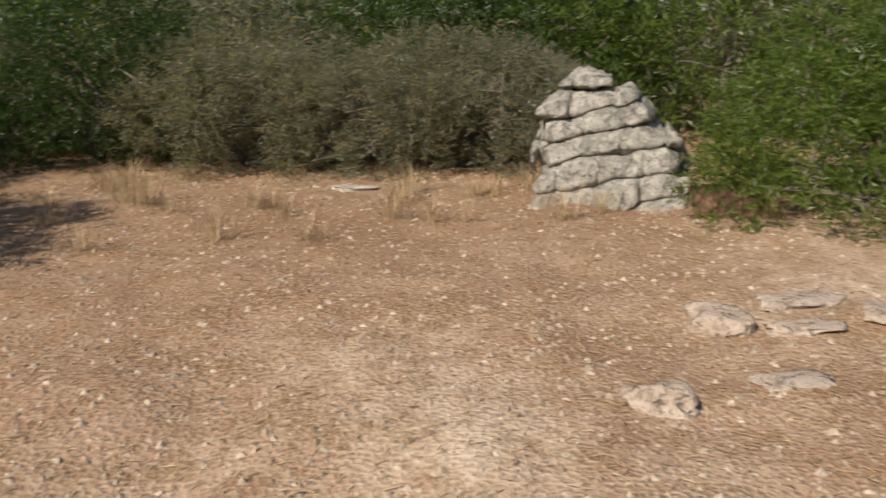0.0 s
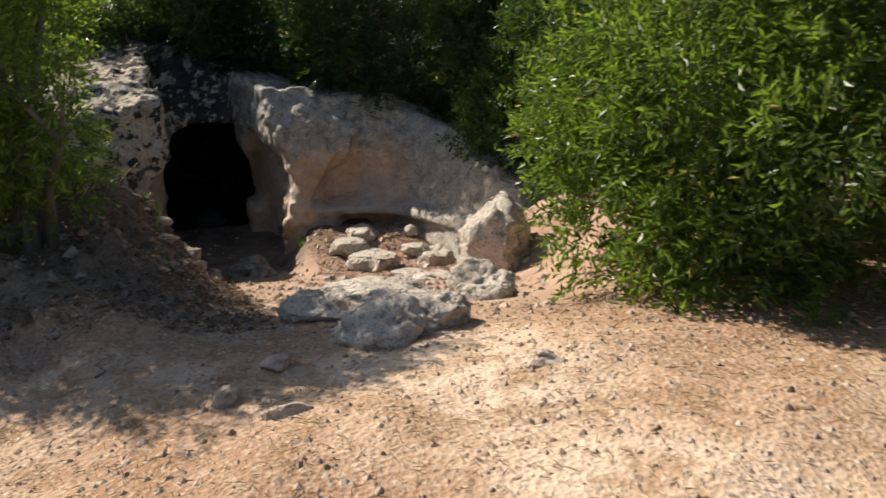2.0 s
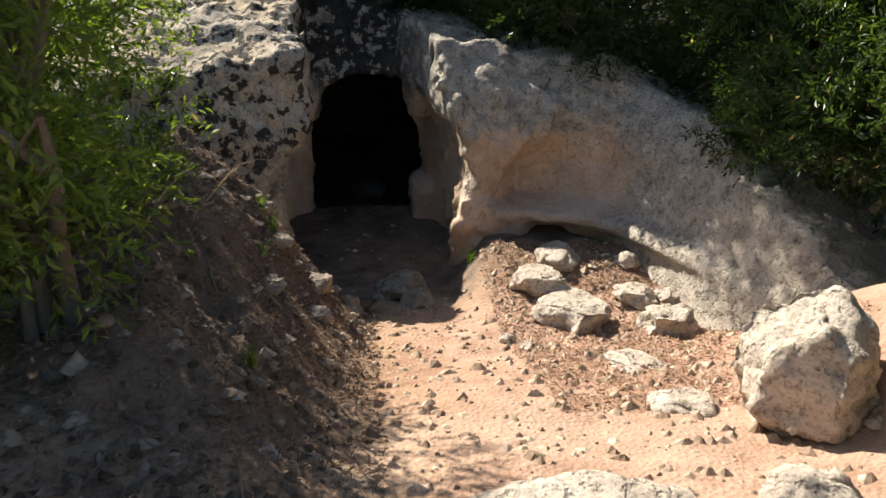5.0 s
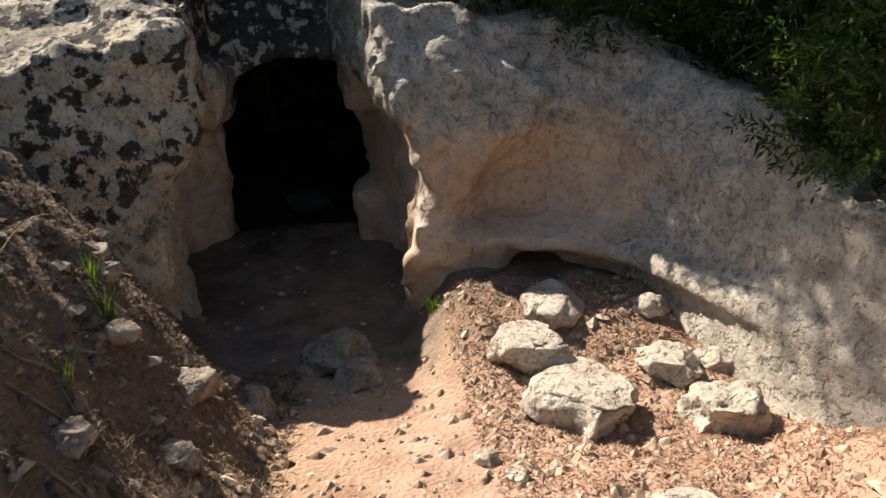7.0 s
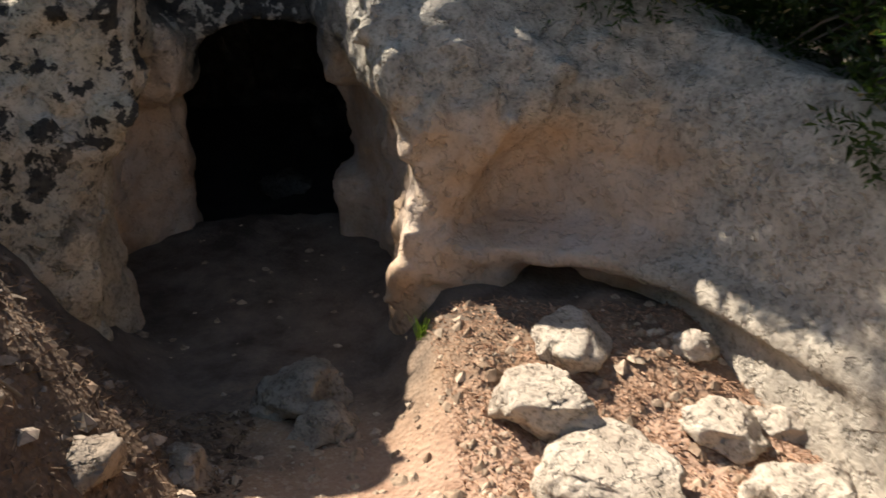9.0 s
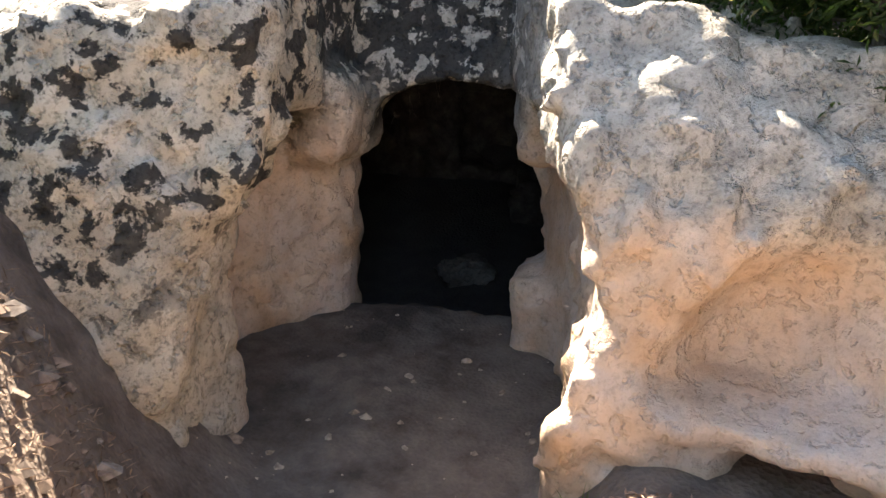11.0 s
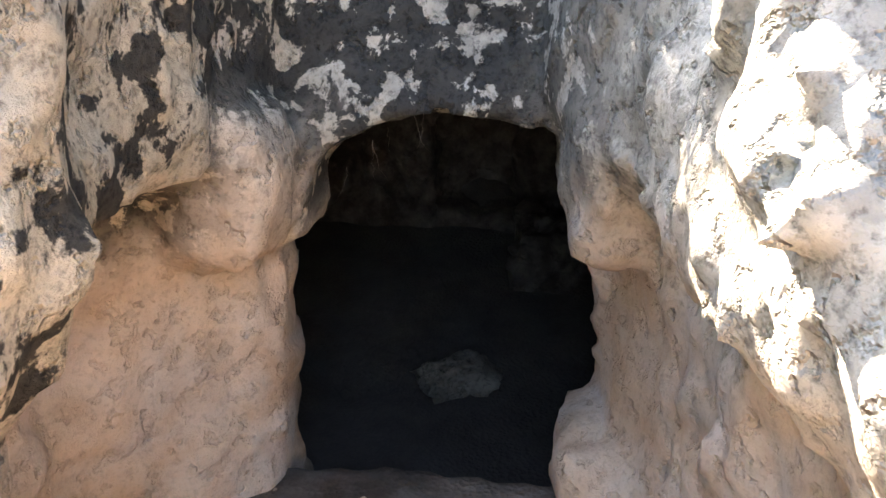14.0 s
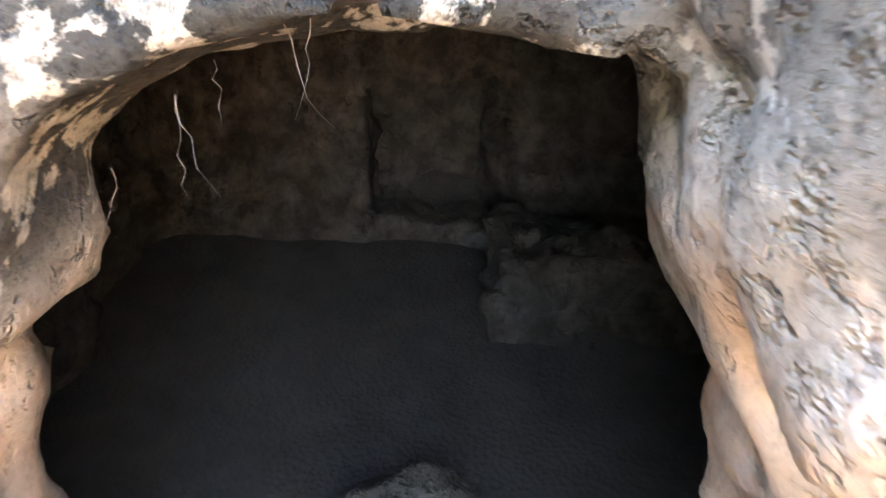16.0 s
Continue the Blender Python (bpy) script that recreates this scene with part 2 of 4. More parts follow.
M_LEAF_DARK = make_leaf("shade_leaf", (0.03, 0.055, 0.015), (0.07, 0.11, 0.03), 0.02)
M_BRUSH = make_leaf("dry_brush", (0.15, 0.15, 0.11), (0.33, 0.31, 0.25), 0.2)
M_BARK = make_bark("bark", (0.10, 0.075, 0.055), (0.27, 0.23, 0.19))
M_PEBBLE = make_speck("pebbles", (0.32, 0.225, 0.155), (0.60, 0.48, 0.36))
M_STRAW = make_speck("straw", (0.36, 0.24, 0.13), (0.62, 0.47, 0.28))
M_CLOD = make_speck("earth_clods", (0.09, 0.06, 0.042), (0.30, 0.21, 0.15))
M_TWIG = make_speck("brown_litter", (0.11, 0.072, 0.047), (0.36, 0.25, 0.17))
M_SHARD = make_speck("bank_stones", (0.12, 0.09, 0.068), (0.42, 0.34, 0.27))
M_LITTER = make_speck("leaf_litter", (0.26, 0.14, 0.085), (0.56, 0.36, 0.24))

# ---- plan: the tomb's own axes ----
DOOR = Vector((-11.6, -2.76, 0))
OUT = Vector((0.95, 0.312, 0)).normalized()
SIDE = Vector((-OUT.y, OUT.x, 0))


def to_local(x, y):
    dx, dy = x - DOOR.x, y - DOOR.y
    return dx * OUT.x + dy * OUT.y, dx * SIDE.x + dy * SIDE.y


def from_local(a, b, z=0.0):
    p = DOOR + OUT * a + SIDE * b
    return Vector((p.x, p.y, z))


def sstep(v, lo, hi):
    t = np.clip((v - lo) / (hi - lo), 0, 1)
    return t * t * (3 - 2 * t)


RNG = np.random.RandomState(7)
LATTICE = RNG.rand(32, 32, 32).astype(np.float32)


def value_noise(x, y, z):
    """Smooth noise between -1 and 1 that repeats after 32."""
    xi, yi, zi = np.floor(x).astype(int), np.floor(y).astype(int), np.floor(z).astype(int)
    fx, fy, fz = x - xi, y - yi, z - zi
    fx, fy, fz = (f * f * (3 - 2 * f) for f in (fx, fy, fz))
    out = 0.0
    for i in (0, 1):
        wx = fx if i else 1 - fx
        for j in (0, 1):
            wy = fy if j else 1 - fy
            for k in (0, 1):
                wz = fz if k else 1 - fz
                out = out + wx * wy * wz * LATTICE[(xi + i) & 31, (yi + j) & 31, (zi + k) & 31]
    return out * 2 - 1


def fbm(x, y, z, octaves=4, gain=0.5):
    out, amp, f = 0.0, 1.0, 1.0
    for o in range(octaves):
        out = out + amp * value_noise(x * f + 7.3 * o, y * f + 3.1 * o, z * f + 1.7 * o)
        amp, f = amp * gain, f * 2.03
    return out


def ground_z(x, y):
    """Height of the earth: a terrace that dips into the trench before the tomb, with a bank on its south side."""
    x, y = np.asarray(x, float), np.asarray(y, float)
    a, b = to_local(x, y)
    terrace = -0.09 + 0.1 * np.clip(y, -1.8, 1.2) + 0.010 * np.maximum(y - 9, 0) + 0.02 * fbm(x * 0.9, y * 0.9, 0 * x, 3)
    floor = np.interp(a, [-9, -3.3, -1.5, -0.64, -0.36, 1, 2, 3, 4, 5, 6, 7, 8.2], [-1.1, -1.1, -1.5, -1.55, -1.25, -1.28, -1.27, -1.1, -0.9, -0.65, -0.42, -0.22, -0.1])
    floor = floor + 0.43 * sstep(b, 0.62, 1.10) * sstep(-a, -3.7, -2.1) * sstep(a, 0.6, 1.2)
    toe = np.interp(a, [1.5, 2.2, 3.0], [-0.46, -0.32, 0.05])
    left = sstep((toe - b) / np.interp(a, [1.8, 3.0], [1.15, 1.05]), 0, 1) * sstep(a, 1.3, 1.7)
    right = sstep(b, 1.75, 2.6) * sstep(a, 3.6, 5.4)
    bank = 0.10 + 0.10 * np.clip(-b - 1.2, 0, 2) - 0.08 * np.clip(a - 4, 0, 4)
    z = floor + (np.minimum(bank, terrace + 0.35) - floor) * left + 0.11 * left * sstep(-a, -8.5, -6.5) * fbm(x * 3.1, y * 3.1, 0 * x + 2, 4, 0.6)
    z = z + 0.03 * sstep(b, 0.6, 1.4) * sstep(-a, -6, -4) * sstep(a, 1.5, 2.2) * fbm(x * 5, y * 5, 0 * x + 8, 3, 0.6)
    z = z + (terrace - z) * right
    z = z + (terrace - z) * sstep(a, 7.0, 8.4)
    hill = 0.75 + 0.06 * np.clip(-a - 5, 0, 40)
    z = np.where(a < -3.2, z + (hill - z) * sstep(-a, 3.5, 5.5), z)
    far_side = sstep(np.abs(b - 0.0), 3.0, 4.6) * sstep(-a, -2.6, -0.2)
    z = z + (0.25 - z) * far_side * sstep(a, -5.0, -3.0)
    return z + 0.012 * fbm(x * 4, y * 4, 0 * x, 3) + 0.02 * fbm(x * 1.7, y * 1.7, 0 * x + 5, 2)


def mesh_from(name, verts, faces, material, smooth=True):
    me = bpy.data.meshes.new(name)
    verts, faces = np.asarray(verts, np.float32), np.asarray(faces, np.int32)
    k = faces.shape[1]
    me.vertices.add(len(verts))
    me.vertices.foreach_set("co", verts.ravel())
    me.loops.add(faces.size)
    me.loops.foreach_set("vertex_index", faces.ravel())
    me.polygons.add(len(faces))
    me.polygons.foreach_set("loop_start", np.arange(len(faces), dtype=np.int32) * k)
    me.polygons.foreach_set("loop_total", np.full(len(faces), k, np.int32))
    me.polygons.foreach_set("use_smooth", np.full(len(faces), smooth))
    me.materials.append(material)
    me.update(calc_edges=True)
    me.validate()
    return me


def grid_axis(lo, fine_lo, fine_hi, hi, step):
    """Even steps in the middle, growing towards both ends."""
    mid = np.arange(fine_lo, fine_hi, step)
    up, down, v, s = [], [], fine_hi, step
    while v < hi:
        up.append(v)
        s *= 1.18
        v += s
    v, s = fine_lo, step
    while v > lo:
        s *= 1.18
        v -= s
        down.append(v)
    return np.array(down[::-1] + list(mid) + up + [hi])


def build_ground():
    xs, ys = grid_axis(-1500, -12.6, 2.6, 1500, 0.06), grid_axis(-1500, -3.6, 8.2, 1500, 0.06)
    gx, gy = np.meshgrid(xs, ys, indexing="ij")
    gz = ground_z(gx, gy)
    nx, ny = gx.shape
    idx = np.arange(nx * ny).reshape(nx, ny)
    faces = np.stack([idx[:-1, :-1], idx[1:, :-1], idx[1:, 1:], idx[:-1, 1:]], -1).reshape(-1, 4)
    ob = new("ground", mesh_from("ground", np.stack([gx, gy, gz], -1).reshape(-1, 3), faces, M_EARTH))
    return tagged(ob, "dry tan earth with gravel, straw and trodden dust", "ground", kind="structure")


build_ground()


# ---- the carved rock ----
def surface_net(f, lo, h):
    """The surface between solid (f < 0) and air on a grid."""
    s = f < 0
    n = np.array(f.shape) - 1
    cnt = np.zeros(n, np.int8)
    pos = np.zeros((*n, 3), np.float32)
    corner = [(i, j, k) for i in (0, 1) for j in (0, 1) for k in (0, 1)]

    def sub(arr, c):
        return arr[c[0]:c[0] + n[0], c[1]:c[1] + n[1], c[2]:c[2] + n[2]]

    for c in corner:
        for ax in range(3):
            if c[ax]:
                continue
            d = list(c)
            d[ax] = 1
            f0, f1 = sub(f, c), sub(f, d)
            hit = (f0 < 0) != (f1 < 0)
            t = np.where(hit, f0 / np.where(hit, f0 - f1, 1), 0)
            cnt += hit
            for q in range(3):
                pos[..., q] += hit * (t if q == ax else c[q])
    act = cnt > 0
    ids = np.full(n, -1, np.int32)
    ids[act] = np.arange(act.sum())
    cell = np.argwhere(act)
    verts = (cell + pos[act] / cnt[act][:, None]) * h + np.asarray(lo)
    quads = []
    for ax in range(3):
        u, v = (ax + 1) % 3, (ax + 2) % 3
        sl0, sl1 = [slice(None)] * 3, [slice(None)] * 3
        sl0[ax], sl1[ax] = slice(0, -1), slice(1, None)
        a0, a1 = s[tuple(sl0)], s[tuple(sl1)]
        for flip in (0, 1):
            e = np.argwhere((a0 & ~a1) if not flip else (~a0 & a1))
            e = e[(e[:, u] > 0) & (e[:, v] > 0) & (e[:, u] < n[u]) & (e[:, v] < n[v])]
            ring = []
            for du, dv in ((-1, -1), (0, -1), (0, 0), (-1, 0)):
                p = e.copy()
                p[:, u] += du
                p[:, v] += dv
                ring.append(ids[p[:, 0], p[:, 1], p[:, 2]])
            q = np.stack(ring, -1)
            quads.append(q[:, ::-1] if flip else q)
    quads = np.concatenate(quads)
    return verts, quads[(quads >= 0).all(1)]


def smin(p, q, k):
    hh = np.clip(0.5 + 0.5 * (q - p) / k, 0, 1)
    return q + (p - q) * hh - k * hh * (1 - hh)


def smax(p, q, k):
    return -smin(-p, -q, k)


def build_tomb():
    h, lo = 0.036, (-4.3, -3.4, -1.75)
    n = (266, 230, 92)
    a, b, z = np.meshgrid(*[(lo[i] + h * np.arange(n[i])).astype(np.float32) for i in range(3)], indexing="ij")
    big = fbm(a * 0.9, b * 0.9, z * 0.9, 2)
    mid = fbm(a * 2.6 + 9, b * 2.6, z * 2.6, 4, 0.55)

    def bend(v, *pairs):
        return np.interp(v, [p[0] for p in pairs], [p[1] for p in pairs]).astype(np.float32)

    # top of the rock
    top_r = 0.80 - 0.17 * np.maximum(b - 0.5, 0) - 0.16 * np.clip(a - 1.5, 0, 3) * sstep(b, 1.4, 2.0) - 0.14 * np.clip(a - 2.6, 0, 2) - 0.22 * np.clip(b - 2.3, 0, 1.5)
    top_l = 0.70 - 0.30 * np.maximum(a - 1.3, 0) + 0.38 * np.clip(1.3 - a, 0, 1.3) - 0.05 * np.maximum(-b - 1.0, 0)
    top = top_l + (top_r - top_l) * sstep(b, -0.3, 0.3) + 0.18 * np.clip(-a - 0.2, 0, 1.6)
    crisp = np.abs(fbm(a * 5 + 3, b * 5, z * 5, 3, 0.6))
    pock = value_noise(a * 11, b * 11 + 5, z * 11)
    rock = z - top - 0.10 * big - 0.06 * mid - 0.06 * crisp - 0.018 * pock
    # face right of the trench, with a broad shallow hollow over a thin ledge and an undercut below
    front = bend(b - 0.5 * (z + 0.55), (-3, 1.72), (0.8, 1.78), (1.4, 1.84), (1.8, 2.0), (2.1, 2.42), (2.3, 2.95), (2.5, 3.7), (2.8, 4.5), (3.5, 5.1), (5, 5.6))
    front = front - 0.50 * np.maximum(z + 0.05, 0) - 0.35 * np.maximum(z - 0.35, 0)
    brow = 0.10 - 0.45 * ((b - 1.85) / 0.9) ** 2
    sill = -0.60 + 0.07 * np.clip(b - 1.7, 0, 0.8)
    across = sstep(b, 0.92, 1.4) * sstep(-b, -2.75, -2.15)
    front = front - 0.30 * across * sstep(brow - z, -0.10, 0.38) * sstep(z - sill, -0.04, 0.05)
    front = front - 0.30 * sstep(b, 1.3, 1.55) * sstep(-b, -2.5, -2.2) * sstep(sill - 0.13 - z, -0.03, 0.05)
    front = front + 0.08 * across * sstep(0.09 - np.abs(z - sill + 0.08), 0, 0.06)
    # the hall's sides: worn hollow inside, thick lips at the mouth
    lip_l = bend(z, (-1.3, -0.65), (-0.9, -0.71), (-0.5, -0.73), (-0.24, -0.67), (-0.06, -0.55), (0.1, -0.48), (0.7, -0.46))
    left = bend(a, (-0.3, -0.60), (-0.18, -0.65), (0.3, -1.05), (0.45, -1.14), (0.8, -1.06), (1.2, -0.95))
    left = left + (np.maximum(left, -0.62) - left) * sstep(z, -0.04, 0.14)
    left = left + (lip_l - left) * sstep(a, 0.85, 1.3)
    lip_r = bend(z, (-1.4, 0.82), (-1.09, 0.76), (-0.81, 0.74), (-0.39, 0.85), (-0.09, 0.81), (0.09, 0.71), (0.6, 0.62))
    right = bend(a, (-0.3, 0.58), (0, 0.66), (0.5, 0.80), (1, 0.88), (1.8, 0.90))
    right = right - 0.27 * sstep(z, 0.0 - 0.16 * a, 0.30 - 0.16 * a)
    right = right + (lip_r - right) * sstep(a, 1.0, 1.7)
    facade = -0.26 - 0.45 * np.maximum(z - 0.12, 0)
    # face left of the trench, half buried by the bank
    front_l = bend(b, (-4, 2.7), (-2, 2.25), (-1.2, 1.95), (-0.6, 1.68)) - 0.30 * np.maximum(z + 0.1, 0) + 0.10 * sstep(-z, 0.1, 0.6)
    yard = np.maximum(front - a, left - b)
    yard_l = np.maximum(front_l - a, b - 0.6)
    hall = np.maximum(np.maximum(left - b, b - right), facade - a)
    air = smin(smin(yard, hall, 0.12), yard_l, 0.10)
    # doorway
    edge_l = np.interp(z, [-1.6, -1.1, -0.32, -0.24, 0.02, 0.3], [-0.58, -0.59, -0.62, -0.48, -0.47, -0.44]).astype(np.float32)
    edge_r = np.interp(z, [-1.6, -0.85, -0.35, -0.06, 0.3], [0.65, 0.63, 0.58, 0.42, 0.40]).astype(np.float32)
    arch = 0.22 - 0.17 * (np.abs(b - 0.08) / 0.5) ** 2.5
    door = np.maximum(np.maximum(edge_l - b, b - edge_r), z - arch)
    door = np.maximum(np.maximum(door, a - 0.2), -1.1 - a)
    air = smin(air, door, 0.04)
    # chamber
    qa, qb, qz = np.abs(a + 2.05) - 1.1, np.abs(b - 0.15) - 1.35, np.abs(z + 0.67) - 0.72
    room = np.sqrt(np.maximum(qa, 0) ** 2 + np.maximum(qb, 0) ** 2 + np.maximum(qz, 0) ** 2) - 0.28
    cell = np.maximum(np.maximum(np.abs(b + 0.08) - 0.33, np.abs(z + 0.58) - 0.36), np.abs(a + 3.4) - 0.5)
    room = smin(room, cell, 0.05)
    block = np.maximum(np.maximum(np.abs(a + 3.05) - 0.45, np.abs(b - 0.78) - 0.52), z + 0.85)
    room = np.maximum(room, -block)
    air = smin(air, room, 0.04)
    rough = 0.035 * big + 0.055 * mid + 0.055 * (crisp - 0.4)
    rough = rough + 0.028 * pock * sstep(a, 0.7, 1.4) * sstep(np.where(b > 0.3, z - brow, z), -0.3, 0.1)
    air = air + np.where(a < -1.0, 1.3, 1.0 - 0.3 * sstep(-a, -0.35, 0.0)) * rough
    # bosses beside the doorway
    for ca, cb, cz, ra, rb, rz, pw in ((-0.2, 0.76, -1.12, 0.36, 0.30, 0.26, 5), (-0.05, -0.68, 0.02, 0.24, 0.20, 0.26, 3), (-0.05, 0.60, 0.10, 0.24, 0.17, 0.22, 3)):
        boss = (np.abs((a - ca) / ra) ** pw + np.abs((b - cb) / rb) ** pw + np.abs((z - cz) / rz) ** pw) ** (1 / pw)
        air = smax(air, -((boss - 1) * min(ra, rb, rz) + 0.7 * rough), 0.09)
    f = smax(rock, -air, 0.06).astype(np.float32)
    for ax in range(3):
        for end in (0, -1):
            sl = [slice(None)] * 3
            sl[ax] = end
            f[tuple(sl)] = 0.5
    verts, quads = surface_net(f, lo, h)
    world_v = np.empty_like(verts)
    world_v[:, 0] = DOOR.x + OUT.x * verts[:, 0] + SIDE.x * verts[:, 1]
    world_v[:, 1] = DOOR.y + OUT.y * verts[:, 0] + SIDE.y * verts[:, 1]
    world_v[:, 2] = verts[:, 2]
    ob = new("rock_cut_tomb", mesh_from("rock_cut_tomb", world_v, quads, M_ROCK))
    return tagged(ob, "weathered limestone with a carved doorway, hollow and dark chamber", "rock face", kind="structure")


build_tomb()


# ---- stones ----
def stone_mesh(name, size, seed, material, level=4, flat=0.0, rough=0.22, angular=0.5):
    """A boulder: a ball cut by planes and roughened by noise."""
    bm = bmesh.new()
    bmesh.ops.create_icosphere(bm, subdivisions=level, radius=1)
    co = np.array([v.co for v in bm.verts])
    rs = np.random.RandomState(seed)
    for _ in range(9):
        n = rs.normal(size=3)
        n /= np.linalg.norm(n)
        d = 0.62 + 0.25 * rs.rand()
        over = np.maximum(co @ n - d, 0)
        co = co - angular * 1.7 * over[:, None] * n
    o = rs.rand(3) * 20
    nrm = co / np.linalg.norm(co, axis=1)[:, None]
    d = fbm(co[:, 0] * 1.5 + o[0], co[:, 1] * 1.5 + o[1], co[:, 2] * 1.5 + o[2], 6, 0.58)
    d = d - 0.8 * np.maximum(fbm(co[:, 0] * 4 + o[1], co[:, 1] * 4 + o[2], co[:, 2] * 4 + o[0], 3, 0.55) - 0.25, 0)
    co = co + nrm * (rough * 0.6 * d)[:, None]
    if flat:
        co[:, 2] = np.where(co[:, 2] > flat, flat + (co[:, 2] - flat) * 0.25, co[:, 2])
    co = co * np.array(size)
    for v, p in zip(bm.verts, co):
        v.co = p
    me = bpy.data.meshes.new(name)
    bm.to_mesh(me)
    bm.free()
    me.polygons.foreach_set("use_smooth", np.full(len(me.polygons), True))
    me.materials.append(material)
    return me


def boulder(name, x, y, size, seed, label, sink=0.35, turn=0.0, material=None, level=4, flat=0.0, rough=0.22, angular=0.5, base=None, category="stone", group=""):
    ob = new(name, stone_mesh(name, size, seed, material or M_STONE, level, flat, rough, angular))
    z = float(ground_z(x, y)) if base is None else base
    ob.matrix_world = pose(x, y, z + size[2] * (1 - 2 * sink), 0, 0, turn)
    return tagged(ob, label, category, group)


